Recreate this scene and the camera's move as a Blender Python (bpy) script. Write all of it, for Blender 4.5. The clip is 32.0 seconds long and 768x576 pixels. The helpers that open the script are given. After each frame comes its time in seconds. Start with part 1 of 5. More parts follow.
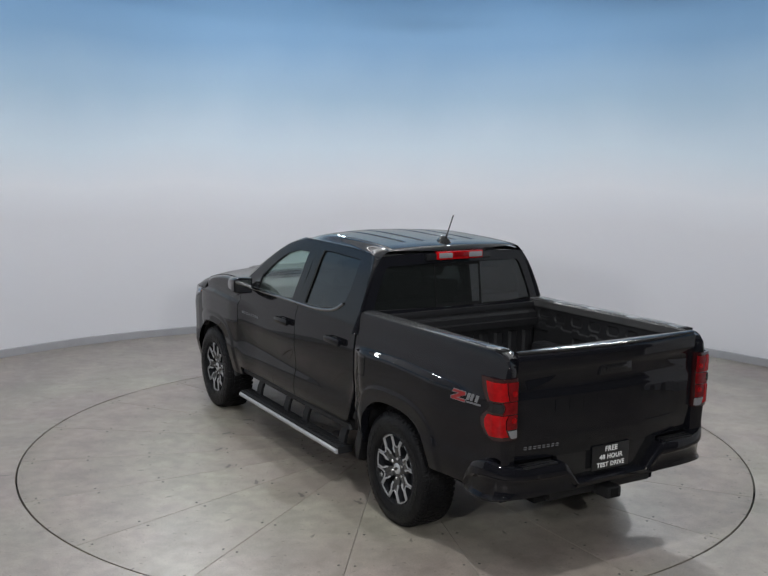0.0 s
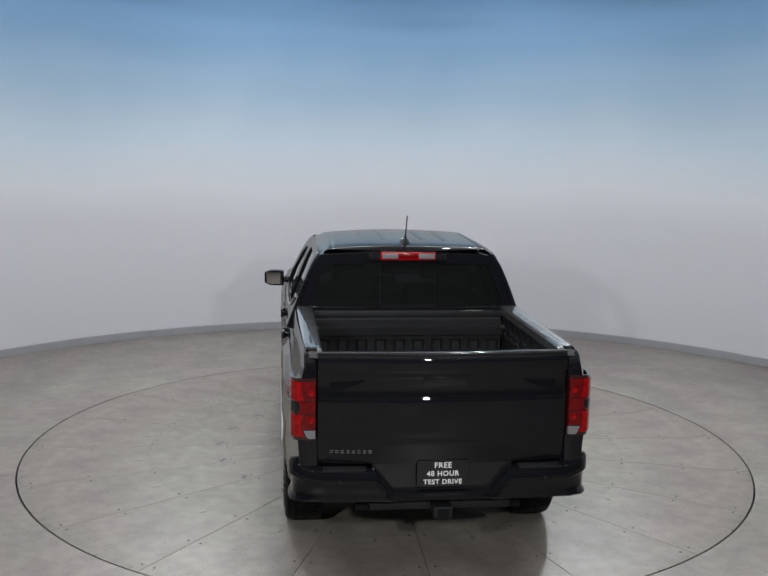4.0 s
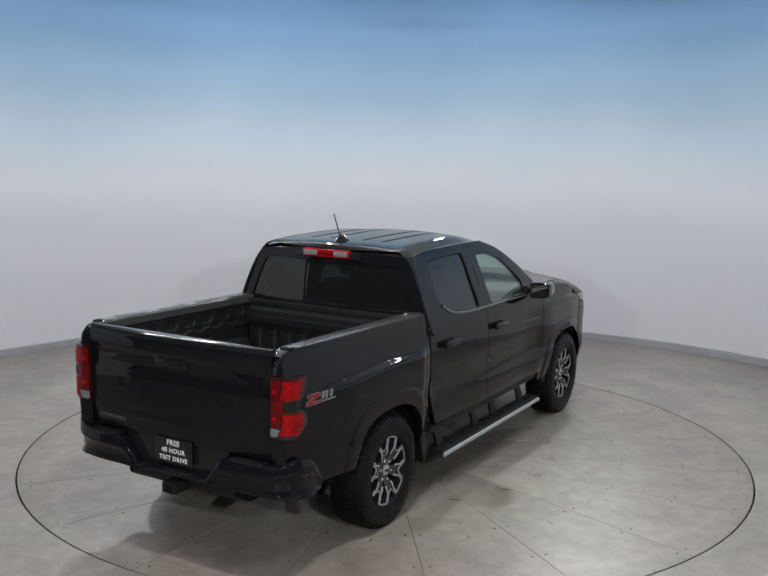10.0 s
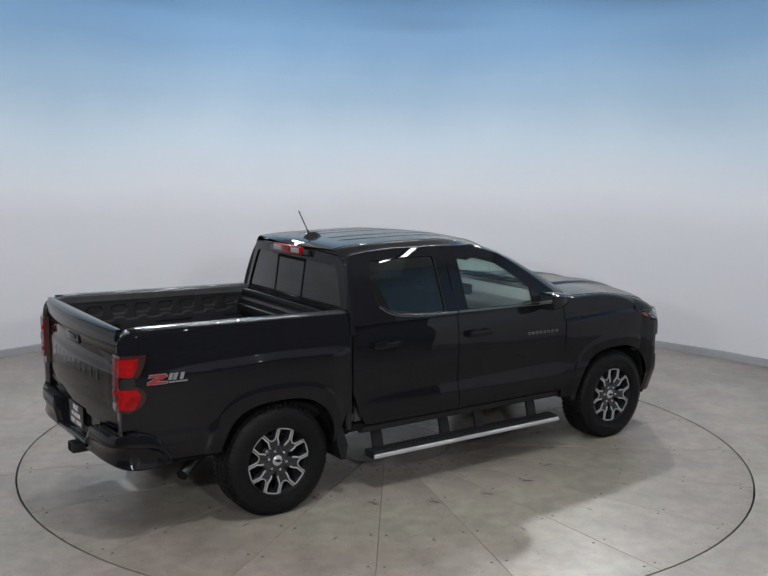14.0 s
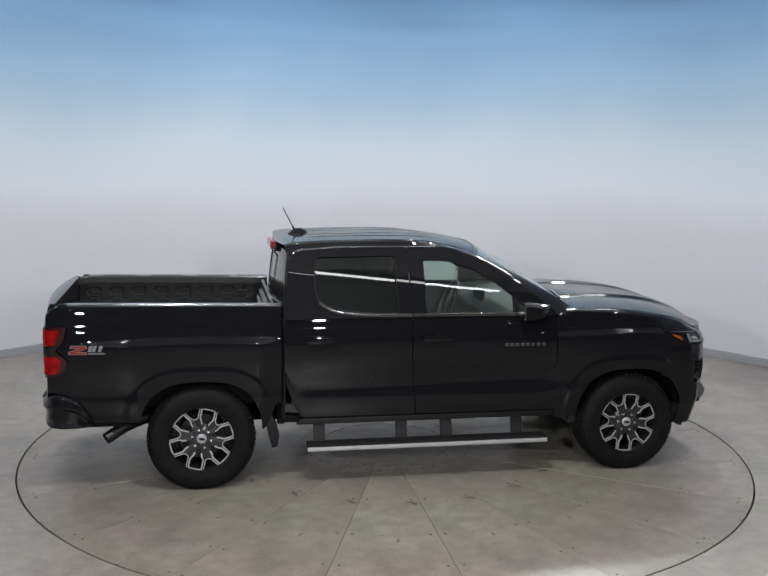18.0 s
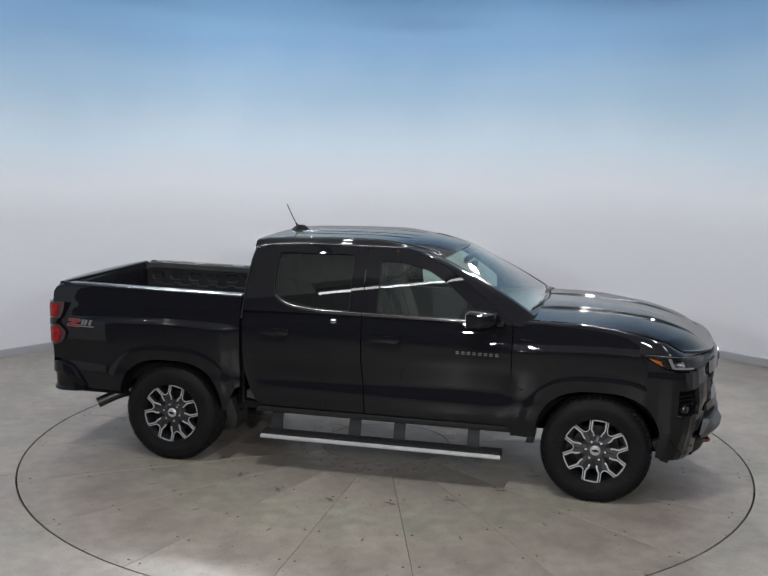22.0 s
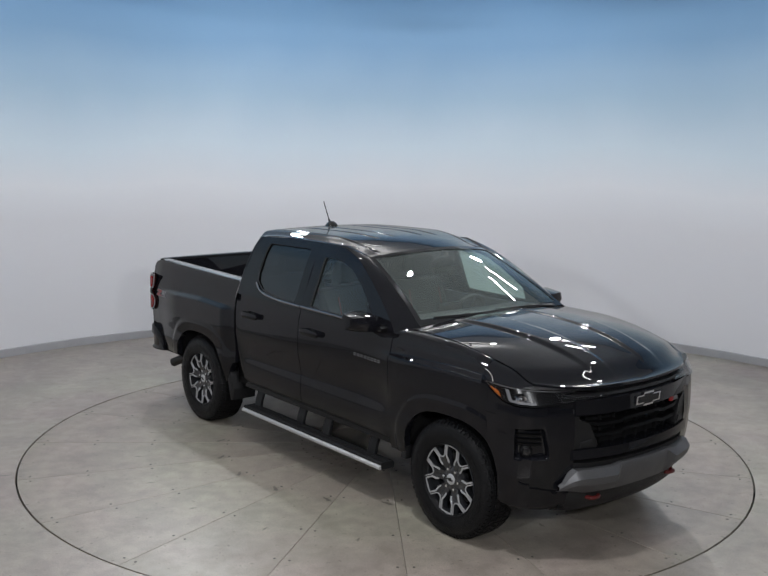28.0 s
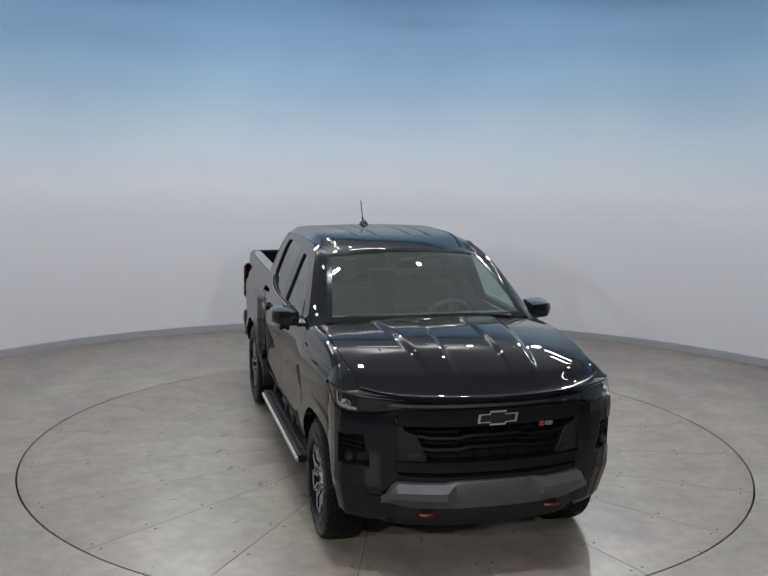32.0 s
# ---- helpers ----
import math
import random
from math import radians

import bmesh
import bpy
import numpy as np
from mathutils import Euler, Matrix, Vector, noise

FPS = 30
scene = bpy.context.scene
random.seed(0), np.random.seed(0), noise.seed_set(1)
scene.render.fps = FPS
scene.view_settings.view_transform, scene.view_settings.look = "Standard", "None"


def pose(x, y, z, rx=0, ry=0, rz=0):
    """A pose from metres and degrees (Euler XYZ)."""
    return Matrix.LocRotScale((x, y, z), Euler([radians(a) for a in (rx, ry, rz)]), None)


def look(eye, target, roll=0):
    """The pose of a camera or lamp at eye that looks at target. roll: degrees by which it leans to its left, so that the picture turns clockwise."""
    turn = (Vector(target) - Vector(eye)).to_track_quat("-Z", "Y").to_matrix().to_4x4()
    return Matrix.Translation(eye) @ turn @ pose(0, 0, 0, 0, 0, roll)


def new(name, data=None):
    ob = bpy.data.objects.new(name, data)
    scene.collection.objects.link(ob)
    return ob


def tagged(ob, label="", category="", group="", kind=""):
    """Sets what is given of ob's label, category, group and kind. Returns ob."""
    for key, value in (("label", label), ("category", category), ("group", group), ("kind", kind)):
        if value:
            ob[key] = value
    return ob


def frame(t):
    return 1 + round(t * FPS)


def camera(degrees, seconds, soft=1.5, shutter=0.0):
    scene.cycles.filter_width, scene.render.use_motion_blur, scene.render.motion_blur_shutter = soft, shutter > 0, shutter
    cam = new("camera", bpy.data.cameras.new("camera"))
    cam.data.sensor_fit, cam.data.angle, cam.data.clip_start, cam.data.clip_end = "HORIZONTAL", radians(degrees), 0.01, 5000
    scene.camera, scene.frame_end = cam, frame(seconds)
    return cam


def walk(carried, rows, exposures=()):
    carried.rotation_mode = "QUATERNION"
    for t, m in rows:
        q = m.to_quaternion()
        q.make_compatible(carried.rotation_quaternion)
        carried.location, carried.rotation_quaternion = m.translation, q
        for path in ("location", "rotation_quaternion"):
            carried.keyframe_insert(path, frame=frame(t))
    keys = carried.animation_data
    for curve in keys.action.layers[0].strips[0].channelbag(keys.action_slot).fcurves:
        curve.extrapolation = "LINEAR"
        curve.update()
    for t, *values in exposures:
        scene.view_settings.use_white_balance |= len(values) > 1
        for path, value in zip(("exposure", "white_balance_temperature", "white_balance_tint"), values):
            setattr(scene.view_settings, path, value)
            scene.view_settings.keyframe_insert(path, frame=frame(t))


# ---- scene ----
import functools

cam = camera(43.33, 32.0)
EYE, PITCH, YAW = Vector((0.0, -8.036, 2.583)), radians(8.752), radians(-0.2335)
AIM = EYE + Vector((math.sin(YAW) * math.cos(PITCH), math.cos(YAW) * math.cos(PITCH), -math.sin(PITCH)))
# the clip's camera opens up while the dark truck fills more of its picture
EXPOSURES = [(0, 0.15), (1.5, 0.11), (3, 0.05), (5, 0.0), (7, 0.0), (9, 0.08), (11, 0.16), (13, 0.20), (16, 0.26), (19, 0.28), (22, 0.28), (25, 0.25), (28, 0.13), (30, 0.05), (32, 0.0)]
walk(cam, [(0, look(EYE, AIM, 0.879)), (32, look(EYE, AIM, 0.879))], EXPOSURES)

# ---- the dim rest of the hall, exposure ----
world = bpy.data.worlds.new("world")
scene.world = world
world.use_nodes = True
world.node_tree.nodes["Background"].inputs[0].default_value = (0.02, 0.02, 0.022, 1)

TABLE_R, WALL_R, CEIL = 2.972, 5.76, 4.75
WALL_AT = Vector((0.07, -0.59))
TRUCK_AT = Vector((0.1165, -0.0345, 0.0))


def table_angle(t):
    return 121.07 - 6.1282 * t


# ---- lamps: ceiling panels (x, y, length, width, watts), ceiling spotlights (x, y), two floods beside the camera ----
PANELS = [(x, y, 0.9, 0.05, 5.5) for x in (-3.2, 3.2) for y in (3.3, 2.4)] + [(-3.6, -0.9, 1.2, 0.05, 4), (3.6, -0.9, 1.2, 0.05, 4)] + [(x, 2.9, 0.8, 0.05, 3) for x in (-1.7, -0.4, 0.9)]
# the one at (0, -3.1) is an added fill for the near floor
SPOTS = [(-1.3, 3.2, 48), (1.3, 3.2, 48), (-3.7, 0.9, 74), (3.7, 0.9, 74), (-2.2, -2.6, 56), (2.2, -2.6, 42), (0.0, -3.1, 273), (-0.9, 0.9, 46), (0.9, 0.9, 46)]
UP_WATTS = 14
HALL_LAMPS = [(-5.5, -6.3, 8), (5.5, -6.3, 8), (-3.0, -9.8, 8), (3.0, -9.8, 8), (-6.5, -10.5, 8), (6.5, -10.5, 8)]
EDGE_STRIP = (0.0, -5.0, 7.0, 0.05, 14)
BACK_LAMPS = [(-2.7, 4.1, 22), (2.7, 4.1, 29)]
FLOODS = [(-2.35, -8.1, 3.25, 122), (1.55, -8.1, 3.25, 122)]


# ---- materials ----
def mat(name, color, rough=0.5, metal=0.0, coat=0.0, spec=0.5, grain=0.0, scale=20.0, bump=0.0, bump_scale=60.0, rough_var=0.0, coat_rough=0.03, coat_ior=1.39):
    """A surface with grain and stains at two scales, fine relief and uneven gloss."""
    m = bpy.data.materials.new(name)
    m.use_nodes = True
    nt = m.node_tree
    b = nt.nodes["Principled BSDF"]
    b.inputs["Base Color"].default_value = (*color, 1)
    b.inputs["Roughness"].default_value = rough
    b.inputs["Metallic"].default_value = metal
    b.inputs["Coat Weight"].default_value = coat
    b.inputs["Coat Roughness"].default_value = coat_rough
    b.inputs["Coat IOR"].default_value = coat_ior
    b.inputs["Specular IOR Level"].default_value = spec
    co = nt.nodes.new("ShaderNodeTexCoord")
    if grain:
        n1, n2 = nt.nodes.new("ShaderNodeTexNoise"), nt.nodes.new("ShaderNodeTexNoise")
        n1.inputs["Scale"].default_value, n2.inputs["Scale"].default_value = scale, scale * 0.09
        n1.inputs["Detail"].default_value, n2.inputs["Detail"].default_value = 6, 4
        mx = nt.nodes.new("ShaderNodeMix")
        mx.data_type = "FLOAT"
        mx.inputs[0].default_value = 0.55
        for n, i in ((n1, 2), (n2, 3)):
            nt.links.new(co.outputs["Object"], n.inputs["Vector"])
            nt.links.new(n.outputs["Fac"], mx.inputs[i])
        ramp = nt.nodes.new("ShaderNodeValToRGB")
        ramp.color_ramp.elements[0].position, ramp.color_ramp.elements[1].position = 0.32, 0.68
        ramp.color_ramp.elements[0].color = (*[c * (1 - grain) for c in color], 1)
        ramp.color_ramp.elements[1].color = (*[min(1, c * (1 + grain)) for c in color], 1)
        nt.links.new(mx.outputs[0], ramp.inputs[0])
        nt.links.new(ramp.outputs[0], b.inputs["Base Color"])
        if rough_var:
            r = nt.nodes.new("ShaderNodeMapRange")
            r.inputs["To Min"].default_value, r.inputs["To Max"].default_value = rough - rough_var, rough + rough_var
            nt.links.new(n2.outputs["Fac"], r.inputs["Value"])
            nt.links.new(r.outputs[0], b.inputs["Roughness"])
    if bump:
        n3, bp = nt.nodes.new("ShaderNodeTexNoise"), nt.nodes.new("ShaderNodeBump")
        n3.inputs["Scale"].default_value, n3.inputs["Detail"].default_value = bump_scale, 5
        bp.inputs["Strength"].default_value, bp.inputs["Distance"].default_value = bump, 0.01
        nt.links.new(co.outputs["Object"], n3.inputs["Vector"])
        nt.links.new(n3.outputs["Fac"], bp.inputs["Height"])
        nt.links.new(bp.outputs[0], b.inputs["Normal"])
    return m


def glass(name, tint, gloss=1.0, base=0.08, veil=0.0):
    """A thin pane: it tints what is behind it, mirrors at its face; a pale tone paints in reflected haze."""
    m = bpy.data.materials.new(name)
    m.use_nodes = True
    nt = m.node_tree
    nt.nodes.remove(nt.nodes["Principled BSDF"])
    tr, gl, lw, pw, ma, mx = (nt.nodes.new(k) for k in ("ShaderNodeBsdfTransparent", "ShaderNodeBsdfGlossy", "ShaderNodeLayerWeight", "ShaderNodeMath", "ShaderNodeMath", "ShaderNodeMixShader"))
    tr.inputs[0].default_value = (*tint, 1)
    gl.inputs["Roughness"].default_value = 0.01
    gl.inputs[0].default_value = (gloss, gloss, gloss, 1)
    # both faces of the pane together: about 8 % straight on, rising towards grazing
    pw.operation, ma.operation = "POWER", "MULTIPLY_ADD"
    pw.inputs[1].default_value, ma.inputs[1].default_value, ma.inputs[2].default_value = 4.5, 0.90, base
    nt.links.new(lw.outputs["Facing"], pw.inputs[0])
    nt.links.new(pw.outputs[0], ma.inputs[0])
    # diffuse share stands in for the pale haze of reflections
    df, dx = nt.nodes.new("ShaderNodeBsdfDiffuse"), nt.nodes.new("ShaderNodeMixShader")
    df.inputs[0].default_value = (0.46, 0.54, 0.52, 1)
    dx.inputs[0].default_value = veil
    nt.links.new(tr.outputs[0], dx.inputs[1])
    nt.links.new(df.outputs[0], dx.inputs[2])
    for a, i in ((ma, 0), (dx, 1), (gl, 2)):
        nt.links.new(a.outputs[0], mx.inputs[i])
    nt.links.new(mx.outputs[0], nt.nodes["Material Output"].inputs[0])
    return m


def car_paint():
    """Black solid paint under a sharp clear coat with a faint warm tone."""
    m = mat("black_paint", (0.0060, 0.0062, 0.0082), rough=0.5, spec=0.01)
    nt = m.node_tree
    gl, lw, pw, ma, cap, mx = (nt.nodes.new(k) for k in ("ShaderNodeBsdfGlossy", "ShaderNodeLayerWeight", "ShaderNodeMath", "ShaderNodeMath", "ShaderNodeMath", "ShaderNodeMixShader"))
    gl.inputs[0].default_value = (1.0, 0.975, 0.945, 1)
    gl.inputs["Roughness"].default_value = 0.012
    pw.operation, ma.operation, cap.operation = "POWER", "MULTIPLY_ADD", "MINIMUM"
    # about 3 % straight on, rising towards grazing
    pw.inputs[1].default_value, ma.inputs[1].default_value, ma.inputs[2].default_value, cap.inputs[1].default_value = 5.0, 0.97, 0.029, 0.42
    for a, b in ((lw.outputs["Facing"], pw), (pw.outputs[0], ma), (ma.outputs[0], cap)):
        nt.links.new(a, b.inputs[0])
    for a, i in ((cap, 0), (nt.nodes["Principled BSDF"], 1), (gl, 2)):
        nt.links.new(a.outputs[0], mx.inputs[i])
    nt.links.new(mx.outputs[0], nt.nodes["Material Output"].inputs[0])
    return m


def concrete(name, color, joints):
    """Ground concrete: cloudy tone, pale trowel marks, dark specks and a worn, uneven polish."""
    m = mat(name, color, rough=0.42, grain=0.26, scale=11.0, bump=0.05, bump_scale=35.0, rough_var=0.1, spec=0.4, coat=0.25, coat_rough=0.3)
    nt = m.node_tree
    b = nt.nodes["Principled BSDF"]
    co = nt.nodes["Texture Coordinate"]
    old = b.inputs["Base Color"].links[0].from_socket
    sp, rp, mx = nt.nodes.new("ShaderNodeTexNoise"), nt.nodes.new("ShaderNodeValToRGB"), nt.nodes.new("ShaderNodeMix")
    sp.inputs["Scale"].default_value, sp.inputs["Detail"].default_value = 22.0, 9
    rp.color_ramp.elements[0].position, rp.color_ramp.elements[1].position = 0.63, 0.72
    mx.data_type = "RGBA"
    mx.inputs[7].default_value = (color[0] * 0.5, color[1] * 0.47, color[2] * 0.45, 1)
    nt.links.new(co.outputs["Object"], sp.inputs["Vector"])
    nt.links.new(sp.outputs["Fac"], rp.inputs[0])
    nt.links.new(rp.outputs[0], mx.inputs[0])
    nt.links.new(old, mx.inputs[6])
    tn, tr, tm = nt.nodes.new("ShaderNodeTexNoise"), nt.nodes.new("ShaderNodeValToRGB"), nt.nodes.new("ShaderNodeMix")
    tn.inputs["Scale"].default_value, tn.inputs["Detail"].default_value = 0.9, 5
    tr.color_ramp.elements[0].position, tr.color_ramp.elements[1].position = 0.35, 0.65
    tr.color_ramp.elements[0].color, tr.color_ramp.elements[1].color = (1.04, 0.97, 0.98, 1), (0.98, 1.02, 0.94, 1)
    tm.data_type, tm.blend_type = "RGBA", "MULTIPLY"
    tm.inputs[0].default_value = 1.0
    nt.links.new(co.outputs["Object"], tn.inputs["Vector"])
    nt.links.new(tn.outputs["Fac"], tr.inputs[0])
    nt.links.new(mx.outputs[2], tm.inputs[6])
    nt.links.new(tr.outputs[0], tm.inputs[7])
    last = tm.outputs[2]
    for scale, detail, lo, hi, dark, pale in ((150.0, 3, 0.36, 0.64, 0.80, 1.16), (9.0, 3, 0.705, 0.735, 1.0, 0.42), (2.6, 8, 0.40, 0.66, 0.88, 1.12)):
        fn, fr, fm = nt.nodes.new("ShaderNodeTexNoise"), nt.nodes.new("ShaderNodeValToRGB"), nt.nodes.new("ShaderNodeMix")
        fn.inputs["Scale"].default_value, fn.inputs["Detail"].default_value = scale, detail
        fn.inputs["Distortion"].default_value = 0.6
        fr.color_ramp.elements[0].position, fr.color_ramp.elements[1].position = lo, hi
        fr.color_ramp.elements[0].color, fr.color_ramp.elements[1].color = (dark, dark, dark, 1), (pale, pale, pale, 1)
        fm.data_type, fm.blend_type = "RGBA", "MULTIPLY"
        fm.inputs[0].default_value = 1.0
        nt.links.new(co.outputs["Object"], fn.inputs["Vector"])
        nt.links.new(fn.outputs["Fac"], fr.inputs[0])
        nt.links.new(last, fm.inputs[6])
        nt.links.new(fr.outputs[0], fm.inputs[7])
        last = fm.outputs[2]
    info, hsv = nt.nodes.new("ShaderNodeObjectInfo"), nt.nodes.new("ShaderNodeHueSaturation")
    rg = nt.nodes.new("ShaderNodeMapRange")
    rg.inputs["To Min"].default_value, rg.inputs["To Max"].default_value = (0.92, 1.08) if joints else (1.0, 1.0)
    nt.links.new(info.outputs["Random"], rg.inputs["Value"])
    nt.links.new(rg.outputs[0], hsv.inputs["Value"])
    nt.links.new(last, hsv.inputs["Color"])
    nt.links.new(hsv.outputs[0], b.inputs["Base Color"])
    return m


def wall_sky_fade(name):
    """Light grey wall paint; an added sky overlay fades over white to blue above."""
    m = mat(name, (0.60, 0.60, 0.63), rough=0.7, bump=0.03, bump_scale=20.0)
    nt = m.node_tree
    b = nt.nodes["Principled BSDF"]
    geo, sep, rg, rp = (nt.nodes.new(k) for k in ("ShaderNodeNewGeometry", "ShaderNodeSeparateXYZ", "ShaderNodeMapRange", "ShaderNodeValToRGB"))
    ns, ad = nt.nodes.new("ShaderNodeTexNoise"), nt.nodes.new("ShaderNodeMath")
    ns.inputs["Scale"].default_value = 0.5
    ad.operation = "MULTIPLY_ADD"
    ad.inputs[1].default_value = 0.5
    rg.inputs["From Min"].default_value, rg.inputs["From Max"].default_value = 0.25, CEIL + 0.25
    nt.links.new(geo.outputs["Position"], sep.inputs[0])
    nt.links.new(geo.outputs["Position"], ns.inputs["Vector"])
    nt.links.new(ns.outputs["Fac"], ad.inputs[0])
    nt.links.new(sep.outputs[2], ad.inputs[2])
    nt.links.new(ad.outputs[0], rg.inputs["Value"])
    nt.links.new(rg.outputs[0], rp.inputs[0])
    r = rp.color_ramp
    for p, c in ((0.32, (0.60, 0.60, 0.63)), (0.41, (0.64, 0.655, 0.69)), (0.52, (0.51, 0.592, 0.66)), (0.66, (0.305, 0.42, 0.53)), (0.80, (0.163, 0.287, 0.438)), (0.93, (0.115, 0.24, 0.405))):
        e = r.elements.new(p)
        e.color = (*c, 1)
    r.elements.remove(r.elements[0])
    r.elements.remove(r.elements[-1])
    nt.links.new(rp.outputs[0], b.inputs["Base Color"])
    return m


PAINT = car_paint()
TRIM = mat("black_gloss_trim", (0.012, 0.012, 0.013), rough=0.12, spec=0.4)
BELT = mat("bright_black_moulding", (0.17, 0.17, 0.175), rough=0.16, metal=1.0, coat=0.6, coat_rough=0.05, coat_ior=1.5)
PLASTIC = mat("black_plastic", (0.010, 0.010, 0.011), rough=0.48, spec=0.28, grain=0.2, scale=90, bump=0.15, bump_scale=400)
RAIL = mat("rail_plastic", (0.045, 0.045, 0.046), rough=0.22, coat=0.7, coat_rough=0.07, coat_ior=1.5, grain=0.2, scale=90, bump=0.06, bump_scale=300)
LINER = mat("bed_liner", (0.008, 0.008, 0.009), rough=0.55, spec=0.28, grain=0.25, scale=60, bump=0.35, bump_scale=260)
RUBBER = mat("tyre_rubber", (0.007, 0.007, 0.0078), rough=0.3, spec=0.13, grain=0.3, scale=40, bump=0.6, bump_scale=150)
STEP_EDGE = mat("brushed_step_edge", (0.50, 0.50, 0.51), rough=0.3, metal=0.45, grain=0.12, scale=60)
DARK = mat("wheel_well", (0.009, 0.009, 0.0095), rough=0.9, spec=0.08)
WHEEL_DARK = mat("dark_wheel_paint", (0.02, 0.021, 0.024), rough=0.25, coat=0.6)
ALLOY = mat("machined_alloy", (0.52, 0.52, 0.54), rough=0.32, metal=0.55, grain=0.08, scale=200)
CHROME = mat("chrome", (0.85, 0.85, 0.86), rough=0.08, metal=1.0)
GRILLE = mat("grille_black", (0.004, 0.004, 0.0045), rough=0.5, spec=0.1)
BADGE = mat("badge_silver", (0.15, 0.15, 0.157), rough=0.4, metal=0.2)
SILVER = mat("satin_silver", (0.10, 0.10, 0.106), rough=0.45, metal=0.6, grain=0.1, scale=80)
STEEL = mat("exhaust_steel", (0.06, 0.058, 0.056), rough=0.4, metal=1.0, grain=0.2, scale=50)
STEP_TOP = mat("step_tread", (0.012, 0.012, 0.013), rough=0.55, spec=0.2, bump=0.3, bump_scale=300)
RED = mat("red_lens", (0.27, 0.0025, 0.004), rough=0.15, coat=0.3, spec=0.2, grain=0.5, scale=30)
RED_DARK = mat("dark_red_lens", (0.022, 0.002, 0.0025), rough=0.15, coat=1.0)
RED_MID = mat("deep_red_lens", (0.13, 0.0025, 0.004), rough=0.15, coat=0.4, spec=0.2, grain=0.4, scale=40)
RED_PAINT = mat("red_paint", (0.2, 0.009, 0.01), rough=0.4)
HOOK_RED = mat("hook_red", (0.09, 0.006, 0.006), rough=0.45)
AMBER = mat("amber_lens", (0.36, 0.095, 0.012), rough=0.15, coat=1.0)
CLEAR = mat("frosted_clear_lens", (0.17, 0.17, 0.178), rough=0.12, coat=1.0)
LAMP_DARK = mat("headlamp_inside", (0.01, 0.01, 0.011), rough=0.25)
WHITE_INK = mat("white_lettering", (0.78, 0.78, 0.77), rough=0.5, grain=0.08, scale=300)
SIGN_BLACK = mat("sign_black", (0.012, 0.012, 0.013), rough=0.3)
CLOTH = mat("seat_cloth", (0.02, 0.02, 0.021), rough=0.8, grain=0.2, scale=120)
DASH = mat("dashboard_plastic", (0.045, 0.045, 0.047), rough=0.6, grain=0.15, scale=80)
GLASS_FRONT = glass("clear_glass", (0.68, 0.80, 0.74), base=0.055, veil=0.02)
GLASS_WIND = glass("windscreen_glass", (0.66, 0.80, 0.745), base=0.085, veil=0.075)
GLASS_DARK = glass("privacy_glass", (0.03, 0.032, 0.034), base=0.05, veil=0.012)
LENS = glass("lamp_cover", (0.9, 0.9, 0.92), gloss=0.7, base=0.03)
PANES = (GLASS_FRONT, GLASS_WIND, GLASS_DARK, LENS)
FLOOR_MAT = concrete("floor_concrete", (0.256, 0.231, 0.208), False)
DECK_MAT = concrete("deck_concrete", (0.243, 0.216, 0.190), True)
GAP_MAT = mat("dark_gap", (0.02, 0.02, 0.02), rough=0.9)
WALL_MAT = wall_sky_fade("wall_paint_added_sky")
BASE_MAT = mat("grey_baseboard", (0.30, 0.30, 0.315), rough=0.5, grain=0.08, scale=8)
HALL_MAT = mat("hall_wall", (0.13, 0.13, 0.135), rough=0.8, grain=0.2, scale=2)
CEIL_MAT = mat("ceiling_grey", (0.72, 0.72, 0.725), rough=0.8, grain=0.05, scale=3)
HOUSING = mat("lamp_housing", (0.2, 0.2, 0.2), rough=0.4, metal=0.5)


# ---- building helpers ----
def part(name, bm, material, parent=None, label="", m=None, sharp=35):
    """Link a bmesh as one mesh object, under a thing or a part."""
    me = bpy.data.meshes.new(name)
    bmesh.ops.recalc_face_normals(bm, faces=bm.faces[:])
    for f in bm.faces:
        f.smooth = True
    bm.to_mesh(me)
    bm.free()
    me.set_sharp_from_angle(angle=radians(sharp))
    mats = material if isinstance(material, (list, tuple)) else [material]
    for k in mats:
        me.materials.append(k)
    ob = new(name, me)
    ob.parent = parent
    if mats[0] in PANES:
        ob.visible_shadow = False
    if m is not None:
        ob.matrix_basis = m
    if label:
        ob["label"] = label
    return ob


def box(bm, x0, x1, y0, y1, z0, z1, bevel=0.0, index=0):
    r = bmesh.ops.create_cube(bm, size=1, matrix=Matrix.LocRotScale(((x0 + x1) / 2, (y0 + y1) / 2, (z0 + z1) / 2), None, (abs(x1 - x0), abs(y1 - y0), abs(z1 - z0))))
    fs = {f for v in r["verts"] for f in v.link_faces}
    for f in fs:
        f.material_index = index
    if bevel:
        bmesh.ops.bevel(bm, geom=list({e for f in fs for e in f.edges}), offset=bevel, segments=2, affect="EDGES", profile=0.6)
    return bm


